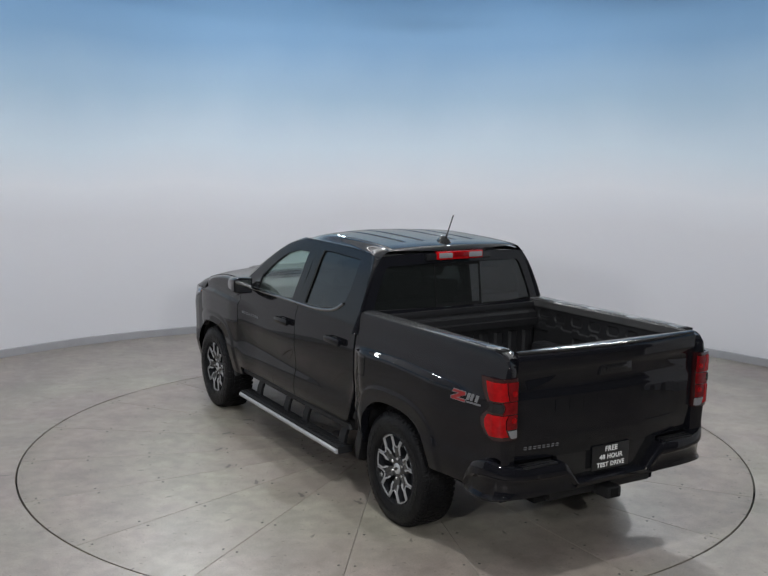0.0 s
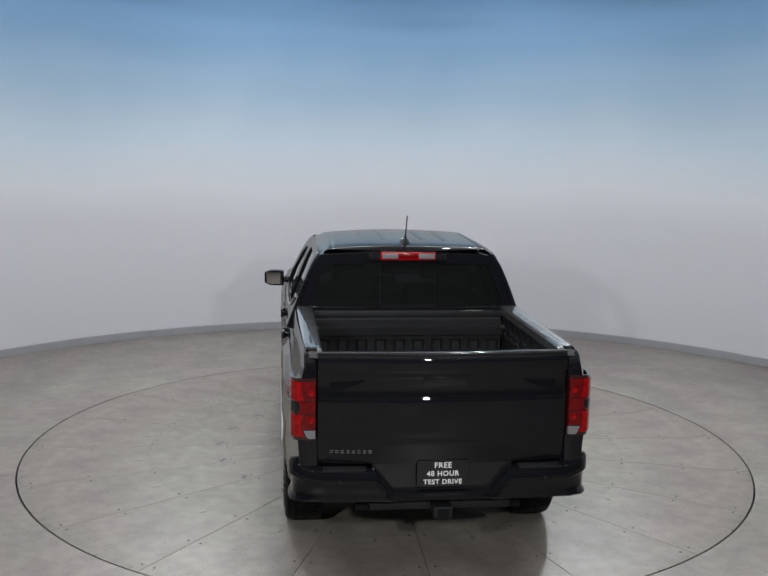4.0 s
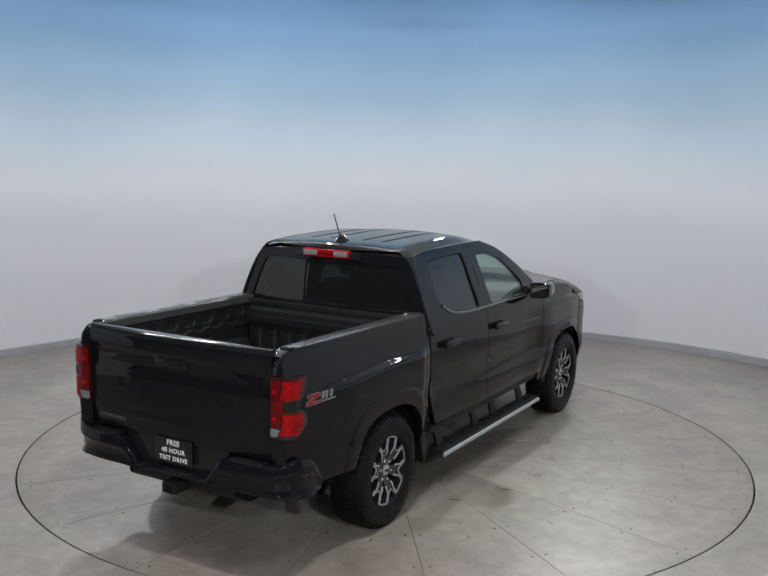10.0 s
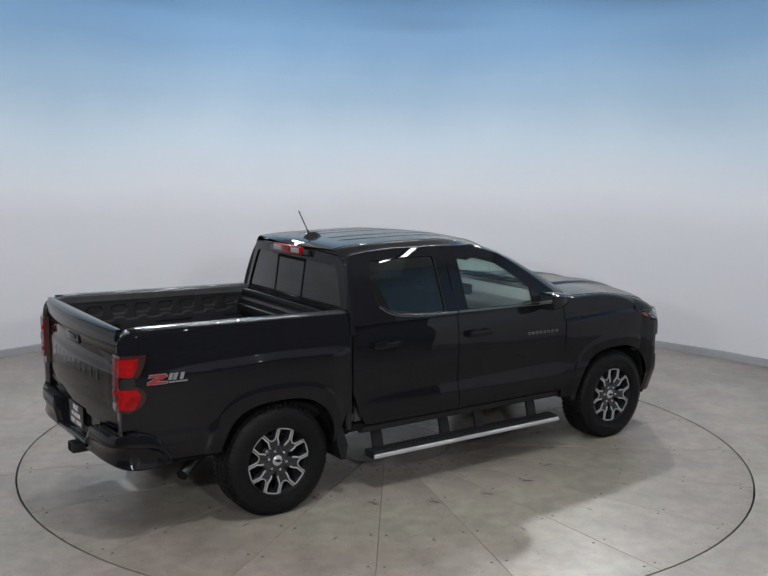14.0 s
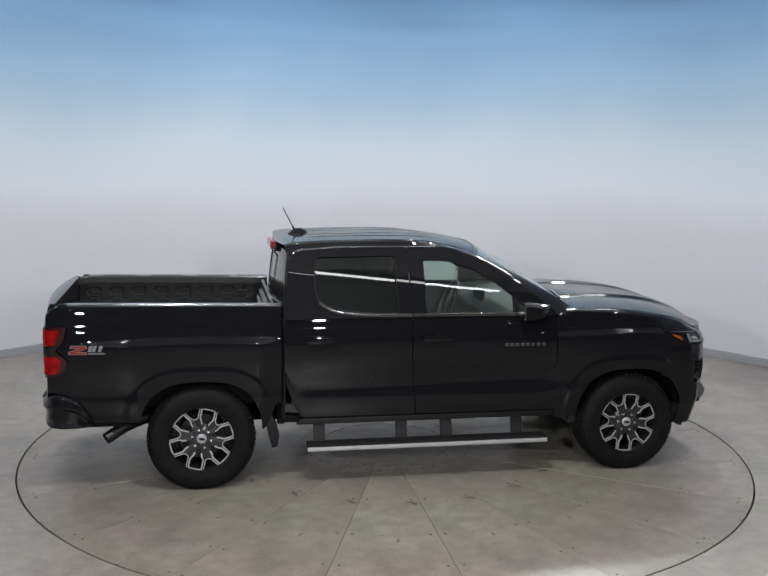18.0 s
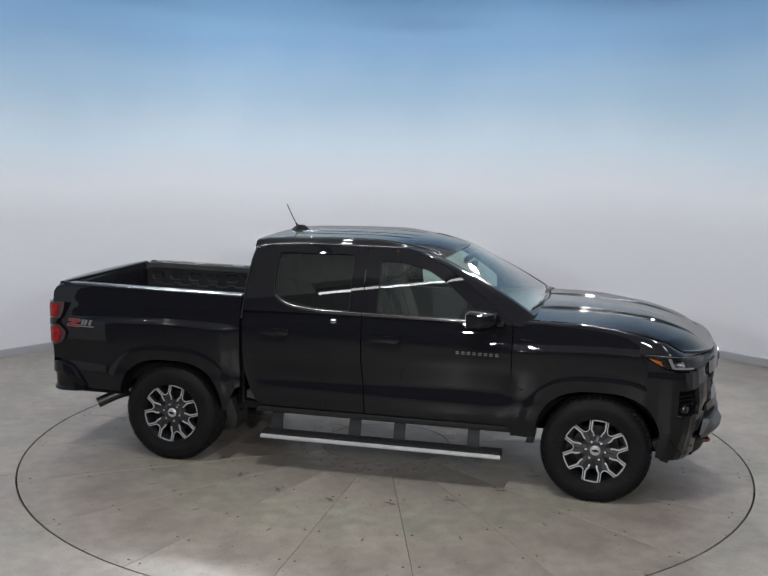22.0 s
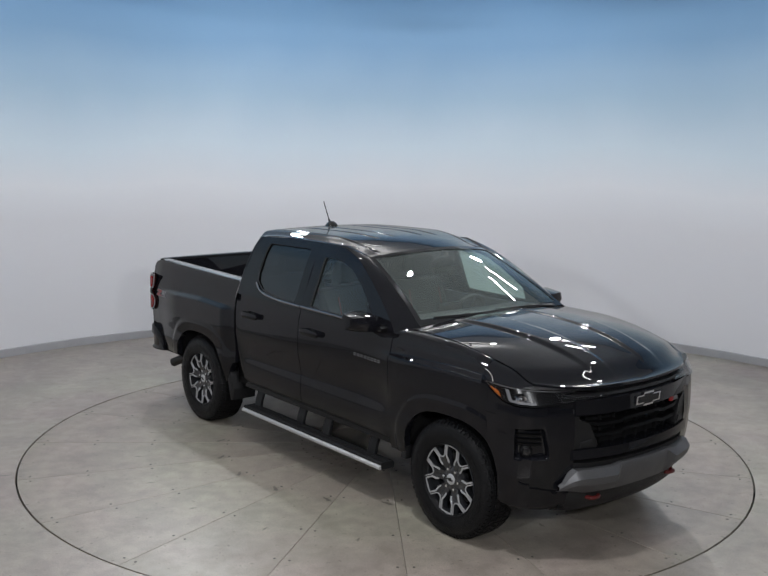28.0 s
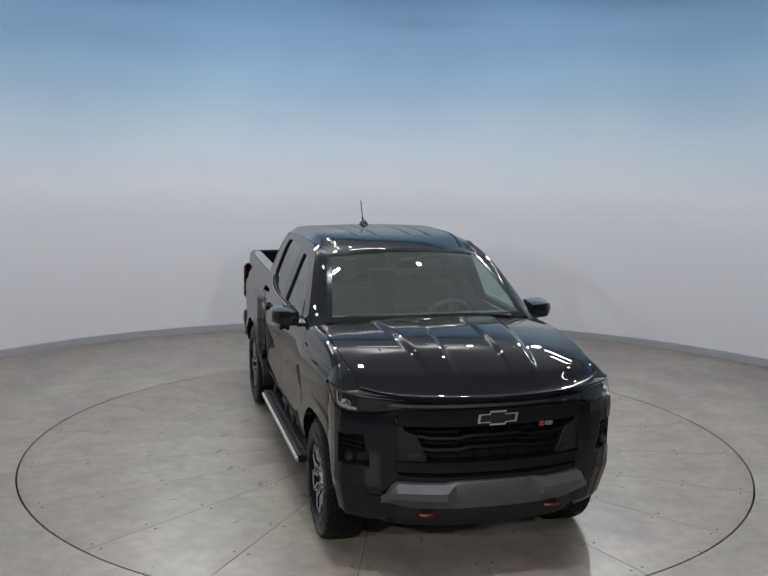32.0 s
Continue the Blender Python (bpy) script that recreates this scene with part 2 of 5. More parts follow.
def prism(bm, pts, axis, a, b, bevel=0.0):
    """A polygon, given in the two other axes, drawn out along one axis from a to b."""
    def place(p, w):
        return {"x": (w, p[0], p[1]), "y": (p[0], w, p[1]), "z": (p[0], p[1], w)}[axis]
    lo, hi = [bm.verts.new(place(p, a)) for p in pts], [bm.verts.new(place(p, b)) for p in pts]
    n = len(pts)
    fs = [bm.faces.new(lo[::-1]), bm.faces.new(hi)] + [bm.faces.new((lo[i], lo[(i + 1) % n], hi[(i + 1) % n], hi[i])) for i in range(n)]
    if bevel:
        bmesh.ops.bevel(bm, geom=list({e for f in fs for e in f.edges}), offset=bevel, segments=2, affect="EDGES", profile=0.6)
    return bm


def sheet(bm, rows, close=False):
    """A skin through rows of points."""
    vs = [[bm.verts.new(p) for p in r] for r in rows]
    for i in range(len(vs) - 1):
        n = len(vs[i])
        for j in range(n if close else n - 1):
            q = (vs[i][j], vs[i][(j + 1) % n], vs[i + 1][(j + 1) % n], vs[i + 1][j])
            if len(set(q)) == 4:
                bm.faces.new(q)
    return vs


def tube(bm, path, shape, caps=True, up=(0, 0, 1)):
    """A bar of one cross-section (points across and up) along a path."""
    path = [Vector(p) for p in path]
    rings = []
    for i, p in enumerate(path):
        d = (path[min(i + 1, len(path) - 1)] - path[max(i - 1, 0)]).normalized()
        u = Vector(up)
        s = d.cross(u).normalized()
        u = s.cross(d).normalized()
        rings.append([bm.verts.new(p + s * a + u * b) for a, b in shape])
    n = len(shape)
    for i in range(len(rings) - 1):
        for j in range(n):
            bm.faces.new((rings[i][j], rings[i][(j + 1) % n], rings[i + 1][(j + 1) % n], rings[i + 1][j]))
    if caps:
        bm.faces.new(rings[0][::-1])
        bm.faces.new(rings[-1])
    return bm


def disc_shape(r, n=12, ry=None):
    return [(r * math.cos(2 * math.pi * k / n), (ry or r) * math.sin(2 * math.pi * k / n)) for k in range(n)]


def lathe(bm, profile, n=48, axis="y", closed=False):
    """Turn a profile of (radius, offset along the axis) round that axis."""
    rows = []
    for k in range(n):
        a = 2 * math.pi * k / n
        c, s = math.cos(a), math.sin(a)
        rows.append([bm.verts.new((r * c, o, r * s) if axis == "y" else (r * c, r * s, o)) for r, o in profile])
    m = len(profile)
    for k in range(n):
        for j in range(m if closed else m - 1):
            a, b = rows[k], rows[(k + 1) % n]
            bm.faces.new((a[j], a[(j + 1) % m], b[(j + 1) % m], b[j]))
    return bm


def smooth_path(pts, n):
    """n points on a smooth curve through the given ones."""
    pts = [Vector(p) for p in pts]
    out = []
    for i in range(n):
        f = i / (n - 1) * (len(pts) - 1)
        k = min(int(f), len(pts) - 2)
        t = f - k
        p0, p1, p2, p3 = pts[max(k - 1, 0)], pts[k], pts[k + 1], pts[min(k + 2, len(pts) - 1)]
        out.append(0.5 * (2 * p1 + (p2 - p0) * t + (2 * p0 - 5 * p1 + 4 * p2 - p3) * t * t + (3 * p1 - p0 - 3 * p2 + p3) * t ** 3))
    return out


def step01(a, b, v):
    t = min(1.0, max(0.0, (v - a) / (b - a)))
    return t * t * (3 - 2 * t)


def lerp(v, xs, ys):
    return float(np.interp(v, xs, ys))


@functools.lru_cache(None)
def slopes(xs, ys):
    """Slopes of a smooth curve through points that never overshoots them."""
    d = [(ys[i + 1] - ys[i]) / (xs[i + 1] - xs[i]) for i in range(len(xs) - 1)]
    m = [d[0]] + [0.0 if a * b <= 0 else 2 * a * b / (a + b) for a, b in zip(d, d[1:])] + [d[-1]]
    return m


def curve(v, xs, ys):
    """A smooth curve through points; level beyond its ends."""
    if v <= xs[0]:
        return ys[0]
    if v >= xs[-1]:
        return ys[-1]
    i = bisect(xs, v)
    m = slopes(xs, ys)
    h = xs[i + 1] - xs[i]
    t = (v - xs[i]) / h
    return (1 + 2 * t) * (1 - t) ** 2 * ys[i] + t * (1 - t) ** 2 * h * m[i] + t * t * (3 - 2 * t) * ys[i + 1] + t * t * (t - 1) * h * m[i + 1]


def bisect(xs, v):
    i = 0
    while i < len(xs) - 2 and xs[i + 1] < v:
        i += 1
    return i


# ---- the setting ----
def ring_floor():
    """The hall floor, one sheet with a round hole for the turntable."""
    bm = bmesh.new()
    n = 160
    rows = []
    for r in (TABLE_R + 0.014, 3.3, 3.9, 4.6, 5.6, 7.5, 11.0, 16.0):
        rows.append([(r * math.cos(2 * math.pi * k / n), r * math.sin(2 * math.pi * k / n), 0.0) for k in range(n)])
    rows.insert(0, [(p[0], p[1], -0.06) for p in rows[0]])
    sheet(bm, rows, close=True)
    tagged(part("floor", bm, FLOOR_MAT), "mottled grey polished concrete floor with stains and specks", "floor", kind="structure")
    bm = bmesh.new()
    bmesh.ops.create_circle(bm, cap_ends=True, segments=96, radius=TABLE_R + 0.2, matrix=pose(0, 0, -0.06))
    tagged(part("turntable_pit", bm, GAP_MAT), "dark shallow pit under the round turntable deck", "pit", kind="structure")


def curved_wall():
    a0, a1, n = -20, 200, 120
    bm = bmesh.new()
    rows = []
    zs = [0.0, 0.1, 0.5, 1.0, 1.5, 2.0, 2.5, 3.0, 3.5, 4.0, CEIL]
    for r in (WALL_R, WALL_R + 0.14):
        rows.append([(r, z) for z in (zs if r == WALL_R else zs[::-1])])
    prof = rows[0] + rows[1]
    ring = [[(WALL_AT.x + r * math.cos(a), WALL_AT.y + r * math.sin(a), z) for r, z in prof] for a in (radians(a0 + (a1 - a0) * k / n) for k in range(n + 1))]
    vs = sheet(bm, ring, close=True)
    bm.faces.new(vs[0])
    bm.faces.new(vs[-1][::-1])
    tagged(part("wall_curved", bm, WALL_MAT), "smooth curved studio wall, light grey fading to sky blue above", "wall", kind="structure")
    bm = bmesh.new()
    prof = [(WALL_R - 0.001, 0.001), (WALL_R - 0.022, 0.001), (WALL_R - 0.022, 0.088), (WALL_R - 0.016, 0.096), (WALL_R - 0.001, 0.096)]
    vs = sheet(bm, [[(WALL_AT.x + r * math.cos(a), WALL_AT.y + r * math.sin(a), z) for r, z in prof] for a in (radians(a0 + (a1 - a0) * k / n) for k in range(n + 1))])
    tagged(part("baseboard", bm, BASE_MAT), "low plain grey baseboard along the curved wall", "baseboard", kind="structure")


def hall():
    for name, b in (("wall_south", (-9, 9, -13.2, -13.0, 0, CEIL)), ("wall_west", (-9.2, -9.0, -13, 8, 0, CEIL)), ("wall_east", (9.0, 9.2, -13, 8, 0, CEIL)), ("wall_north", (-9, 9, 8.0, 8.2, 0, CEIL))):
        tagged(part(name, box(bmesh.new(), *b), HALL_MAT), "plain dark wall of the hall beyond the studio", "wall", kind="structure")
    tagged(part("ceiling", box(bmesh.new(), -9.2, 9.2, -5.06, 8.2, CEIL, CEIL + 0.15), CEIL_MAT), "plain matt light grey ceiling above the studio", "ceiling", kind="structure")
    tagged(part("ceiling_hall", box(bmesh.new(), -9.2, 9.2, -13.2, -5.06, CEIL + 0.05, CEIL + 0.2), HALL_MAT), "plain dark ceiling of the hall beyond the studio", "ceiling", kind="structure")


def lamps():
    tone = (0.955, 0.975, 0.99)
    for x, y, l, w, p in PANELS:
        d = bpy.data.lights.new("panel_light", "AREA")
        d.shape, d.size, d.size_y, d.energy, d.color, d.spread = "RECTANGLE", l, w, p, tone, radians(125)
        m = look((x, y, CEIL - 0.22), (x * 0.25, y * 0.2 - 0.6, 0.0)) if abs(x) > 2 else pose(x, y, CEIL - 0.40)
        new("panel_light", d).matrix_basis = m @ pose(0, 0, -0.003)
        if abs(x) < 2:
            # the bare tubes in the middle light the ceiling as well
            u = bpy.data.lights.new("tube_glow", "AREA")
            u.shape, u.size, u.size_y, u.energy, u.color = "RECTANGLE", l, w, UP_WATTS, tone
            new("tube_glow", u).matrix_basis = pose(x, y, CEIL - 0.40 + 0.075, 180, 0, 0)
        bm = box(bmesh.new(), -l / 2 - 0.02, l / 2 + 0.02, -w / 2 - 0.02, w / 2 + 0.02, 0.0, 0.07, 0.008)
        ob = part("tube_lamp", bm, HOUSING, m=m)
        part("hanger", tube(bmesh.new(), [m.inverted() @ Vector((x, y, CEIL)), (0, 0, 0.06)], disc_shape(0.015, 8), up=(0, 1, 0)), HOUSING, ob)
        tagged(ob, "slim fluorescent tube lamp in a grey metal housing", "tube lamp", "tube lamps")
    for x, y, p in SPOTS + HALL_LAMPS:
        d = bpy.data.lights.new("down_light", "SPOT")
        d.shadow_soft_size, d.energy, d.color, d.spot_size, d.spot_blend = 0.06, p, tone, radians(177), 0.05
        top = CEIL if y > -5.06 else CEIL + 0.05
        new("down_light", d).matrix_basis = pose(x, y, top - 0.105)
        ob = part("ceiling_downlight", lathe(bmesh.new(), [(0.0, 0.0), (0.085, 0.0), (0.085, -0.065), (0.077, -0.065), (0.07, -0.035), (0.0, -0.03)], 24, "z"), HOUSING, m=pose(x, y, top))
        tagged(ob, "small round downlight mounted under the ceiling", "downlight", "ceiling downlights")
    x, y, l, w, p = EDGE_STRIP
    d = bpy.data.lights.new("strip_light", "AREA")
    d.shape, d.size, d.size_y, d.energy, d.color = "RECTANGLE", l, w, p, tone
    new("strip_light", d).matrix_basis = pose(x, y, CEIL - 0.063)
    ob = part("strip_lamp", box(bmesh.new(), x - l / 2 - 0.03, x + l / 2 + 0.03, y - w / 2 - 0.02, y + w / 2 + 0.02, CEIL - 0.06, CEIL, 0.006), HOUSING)
    tagged(ob, "long thin strip lamp along the ceiling edge", "strip lamp")
    for x, y, p in BACK_LAMPS:
        d = bpy.data.lights.new("key_light", "AREA")
        d.shape, d.size, d.energy, d.color, d.spread = "DISK", 0.24, p, tone, radians(92)
        m = look((x, y, CEIL - 0.2), (x * 0.25, -2.0, 0.0))
        new("key_light", d).matrix_basis = m
        bm = lathe(bmesh.new(), [(0.0, 0.12), (0.10, 0.12), (0.15, 0.05), (0.15, 0.004), (0.14, 0.004), (0.13, 0.03), (0.0, 0.03)], 24, "z")
        ob = part("round_lamp", bm, HOUSING, m=m)
        part("hanger", tube(bmesh.new(), [m.inverted() @ Vector((x, y, CEIL)), (0, 0, 0.1)], disc_shape(0.02, 8), up=(0, 1, 0)), HOUSING, ob)
        tagged(ob, "bright round ceiling lamp in a grey metal housing", "ceiling lamp", "round ceiling lamps")
    for x, y, z, p in FLOODS:
        d = bpy.data.lights.new("flood_light", "AREA")
        d.shape, d.size, d.energy, d.color = "DISK", 0.18, p, tone
        m = look((x, y, z), (0, 2.0, 1.2))
        new("flood_light", d).matrix_basis = m
        bm = lathe(bmesh.new(), [(0.0, 0.25), (0.08, 0.25), (0.15, 0.14), (0.15, 0.004), (0.14, 0.004), (0.13, 0.04), (0.0, 0.04)], 24, "z")
        ob = part("flood_lamp", bm, HOUSING, m=m)
        part("hanger", tube(bmesh.new(), [m.inverted() @ Vector((x, y, CEIL)), (0, 0, 0.22)], disc_shape(0.02, 8), up=(0, 1, 0)), HOUSING, ob)
        tagged(ob, "round studio flood lamp hung from the ceiling", "flood lamp", "flood lamps")


def turntable():
    """A round deck of twenty wedge panels with a middle plate, screws beside the joints."""
    tt = tagged(new("turntable"), "round concrete turntable deck of wedge panels, flush with the floor", "turntable")
    n, off, gap, r0 = 20, 8.7, 0.0013, 0.55
    bm = bmesh.new()
    half = math.pi / n
    k = 6
    outer = [(-half + 2 * half * i / k) for i in range(k + 1)]
    top = []
    for a in outer:
        top.append((TABLE_R * math.cos(a), TABLE_R * math.sin(a)))
    inner = [(r0 * math.cos(a), r0 * math.sin(a)) for a in outer[::-1]]
    pts = [Vector((x, y)) for x, y in top + inner]
    sh = []
    for i, p in enumerate(pts):
        a = math.atan2(p.y, p.x)
        if i in (0, len(pts) - 1):
            p = p + Vector((-math.sin(a), math.cos(a))) * gap
        if i in (k, k + 1):
            p = p - Vector((-math.sin(a), math.cos(a))) * gap
        sh.append(p)
    prism(bm, sh, "z", -0.045, 0.0)
    es = [e for e in bm.edges if all(abs(v.co.z) < 1e-6 for v in e.verts)]
    bmesh.ops.bevel(bm, geom=es, offset=0.0018, segments=1, affect="EDGES")
    first = part("deck_panel", bm, DECK_MAT, tt, m=pose(0, 0, 0, 0, 0, off))
    bm = lathe(bmesh.new(), [(0.0, 0.0028), (0.006, 0.0028), (0.009, 0.0005), (0.009, -0.002)], 10, "z")
    screw = part("screw", bm, mat("screw_steel", (0.10, 0.095, 0.09), rough=0.5, metal=0.6), tt, m=pose(0.7, 0, 0))
    for i in range(n):
        if i:
            ob = new("deck_panel", first.data)
            ob.parent, ob.matrix_basis = tt, pose(0, 0, 0, 0, 0, off + 18 * i)
        for r in (0.72, 1.35, 1.98, 2.46, 2.88):
            for s in (-1, 1):
                a = radians(off + 9 + 18 * i) + s * 0.05 / r
                ob = new("screw", screw.data)
                ob.parent, ob.matrix_basis = tt, pose(r * math.cos(a), r * math.sin(a), 0)
    screw.matrix_basis = pose(0.3, 0, 0)
    bm = lathe(bmesh.new(), [(0.0, 0.0), (r0 - 0.009, 0.0), (r0 - 0.006, -0.003), (r0 - 0.006, -0.045), (0.0, -0.045)], 48, "z")
    part("hub_plate", bm, DECK_MAT, tt)
    return tt


# ---- the pickup truck: x forward, y to its left, z up, origin between the axles on the ground ----
AXLE, HUB_Z = 1.666, 0.383


def half_width(x, z):
    """Half the body's width at a place on its side: plan taper, upright profile, wheel flares and shoulders."""
    w = curve(x, (-2.75, -2.55, -2.2, -1.2, 0, 1.1, 1.7, 1.95, 2.1), (0.846, 0.866, 0.876, 0.882, 0.893, 0.893, 0.884, 0.872, 0.85))
    # the doors tuck in along a rising line and flare out again below it
    door = step01(-1.12, -0.95, x) * step01(1.10, 0.95, x)
    w += door * curve(z - 0.05 * x, (0.46, 0.52, 0.58, 0.66, 0.72, 0.76, 0.82, 0.92), (0.010, 0.011, 0.006, -0.004, -0.010, -0.012, -0.008, 0.0))
    w += curve(z, (0.42, 0.52, 0.60, 0.67, 0.75, 0.84, 0.95, 1.08, 1.17, 1.24, 1.30, 1.36, 1.40), (-0.055, -0.03, -0.013, -0.007, -0.012, -0.007, 0.0, -0.002, -0.010, -0.028, -0.040, -0.055, -0.075))
    for cx in (AXLE, -AXLE):
        d, h = abs(x - cx), max(z - 0.36, 0)
        r = ((d / 0.55) ** 3.0 + (h / 0.567) ** 3.0) ** (1 / 3.0)
        w += 0.009 * (1 - step01(0.95, 1.02, r))
        w += (0.046 if cx < 0 else 0.032) * (1 - step01(0.40, 1.0 if x < cx or cx > 0 else 0.62, d)) * (1 - step01(1.108, 1.152, z + 0.03 * d))
    return w


def arch_z(x, base):
    """The lower edge of the body side: the wheel openings, else the base height."""
    z = base
    for cx in (AXLE, -AXLE):
        d = abs(x - cx)
        if d < 0.445:
            z = max(z, 0.38 + 0.445 * (1 - (d / 0.445) ** 2.7) ** (1 / 2.7))
    return z


def side_panel(bm, xs, zb, zt, s, rows=26, lip=0.05, lean=None):
    """A body panel over the side surface between a lower and an upper edge, its rims turned inwards."""
    cols = []
    for x in xs:
        a, b = zb(x), zt(x)
        col = []
        for k in range(rows + 1):
            z = a + (b - a) * k / rows
            xx = x + (lean(z) if lean else 0)
            col.append((xx, s * half_width(xx, z), z))
        p, q = col[0], col[-1]
        cols.append([(p[0], p[1] - s * lip, p[2] + 0.002)] + col + [(q[0], q[1] - s * lip, q[2] - 0.004)])
    ends = []
    for c in (cols[0], cols[-1]):
        ends.append([(p[0], p[1] - s * lip, p[2]) for p in c])
    sheet(bm, [ends[0]] + cols + [ends[1]])
    return bm


def spread(a, b, n, extra=()):
    return sorted(set([round(a + (b - a) * i / n, 4) for i in range(n + 1)] + [e for e in extra if a < e < b]))


ARCH_X = [c + s * d for c in (AXLE, -AXLE) for s in (-1, 1) for d in (0.445, 0.4445, 0.443, 0.438, 0.43, 0.415, 0.395, 0.37, 0.34, 0.3)]


def glass_y(z):
    """Half the cab's width at window height."""
    return 0.868 - 0.40 * (z - 1.27) - 0.25 * max(0.0, z - 1.62) ** 1.3


def ring(bm, outer, inner, place, inward, depth=0.03):
    """A frame between two outlines of the same number of points, with turned-in rims."""
    def both(pts):
        return [Vector(place(*p)) for p in pts]
    o, i = both(outer), both(inner)
    v = Vector(inward) * depth
    sheet(bm, [[p + v for p in o] + [o[0] + v], o + [o[0]], i + [i[0]], [p + v for p in i] + [i[0] + v]])
    return bm


def dense(pts, k=6):
    """More points on a closed outline, its corners kept soft."""
    n = len(pts)
    out = []
    for i in range(n):
        p0, p1, p2, p3 = (Vector((*pts[(i + j) % n], 0)) for j in (-1, 0, 1, 2))
        for q in range(k):
            t = q / k
            c = 0.5 * (2 * p1 + (p2 - p0) * t + (2 * p0 - 5 * p1 + 4 * p2 - p3) * t * t + (3 * p1 - p0 - 3 * p2 + p3) * t ** 3)
            s = p1.lerp(p2, t)
            c = s.lerp(c, 0.22)
            out.append((c.x, c.y))
    return out


def pane(bm, pts, place, n=44):
    """A filled outline as a thin pane, in level rows."""
    lo, hi = min(p[1] for p in pts), max(p[1] for p in pts)
    rows = []
    for k in range(n + 1):
        z = lo + (hi - lo) * (0.0005 + 0.999 * k / n)
        cut = []
        for a, b in zip(pts, pts[1:] + pts[:1]):
            if (a[1] - z) * (b[1] - z) < 0:
                cut.append(a[0] + (b[0] - a[0]) * (z - a[1]) / (b[1] - a[1]))
        if len(cut) > 1:
            x0, x1 = min(cut), max(cut)
            rows.append([place(x0 + (x1 - x0) * q / 6, z) for q in range(7)])
    sheet(bm, rows)
    return bm


REAR_FRAME = [(-0.85, 1.262), (-1.045, 1.262), (-1.04, 1.45), (-1.0, 1.655), (-0.92, 1.745), (-0.55, 1.765), (-0.112, 1.765), (-0.106, 1.52), (-0.098, 1.262), (-0.5, 1.262)]
REAR_WINDOW = [(-0.70, 1.335), (-0.80, 1.39), (-0.825, 1.46), (-0.822, 1.62), (-0.80, 1.70), (-0.52, 1.706), (-0.21, 1.706), (-0.203, 1.50), (-0.20, 1.294), (-0.45, 1.298)]
FRONT_FRAME = [(0.4, 1.262), (-0.088, 1.262), (-0.095, 1.52), (-0.102, 1.765), (0.20, 1.755), (0.42, 1.695), (0.62, 1.585), (0.82, 1.452), (0.99, 1.325), (1.045, 1.262)]
FRONT_WINDOW = [(0.4, 1.286), (0.022, 1.294), (0.015, 1.48), (0.013, 1.668), (0.20, 1.667), (0.40, 1.612), (0.56, 1.515), (0.70, 1.405), (0.80, 1.32), (0.82, 1.282)]


def side_place(s, inset=0.0):
    return lambda x, z: (x, s * (glass_y(z) - inset), z)


def badge_bars(bm, x0, x1, z, h, n, place, depth):
    """Small plain raised bars in a row, in place of a model name."""
    w = (x1 - x0) / n
    for k in range(n):
        a, b = x0 + w * (k + 0.2), x0 + w * (k + 0.8)
        for zz in ((z, h * 0.3), (z + h * 0.7, h * 0.3)):
            q = [place(a, zz[0]), place(b, zz[0]), place(b, zz[0] + zz[1]), place(a, zz[0] + zz[1])]
            lo = [bm.verts.new(p) for p in q]
            hi = [bm.verts.new(Vector(p) + Vector(depth)) for p in q]
            bm.faces.new(hi)
            for i in range(4):
                bm.faces.new((lo[i], lo[(i + 1) % 4], hi[(i + 1) % 4], hi[i]))
    return bm


def handle(s, x, z, door):
    bm = bmesh.new()
    y = s * half_width(x, z)
    prism(bm, [(x - 0.125, z - 0.018), (x - 0.11, z - 0.03), (x + 0.09, z - 0.026), (x + 0.118, z), (x + 0.10, z + 0.022), (x - 0.11, z + 0.024), (x - 0.125, z + 0.012)], "y", y + s * 0.016, y + s * 0.042, 0.007)
    box(bm, x - 0.11, x - 0.085, min(y, y + s * 0.03), max(y, y + s * 0.03), z - 0.015, z + 0.015)
    box(bm, x + 0.075, x + 0.10, min(y, y + s * 0.03), max(y, y + s * 0.03), z - 0.015, z + 0.015)
    part("door_handle", bm, PAINT, door)
    bm = bmesh.new()
    c = [(x + 0.07 * math.cos(a), y + s * 0.0015, z - 0.012 + 0.035 * math.sin(a)) for a in [2 * math.pi * k / 20 for k in range(20)]]
    bm.faces.new([bm.verts.new(p) for p in c])
    part("handle_recess", bm, PLASTIC, door)


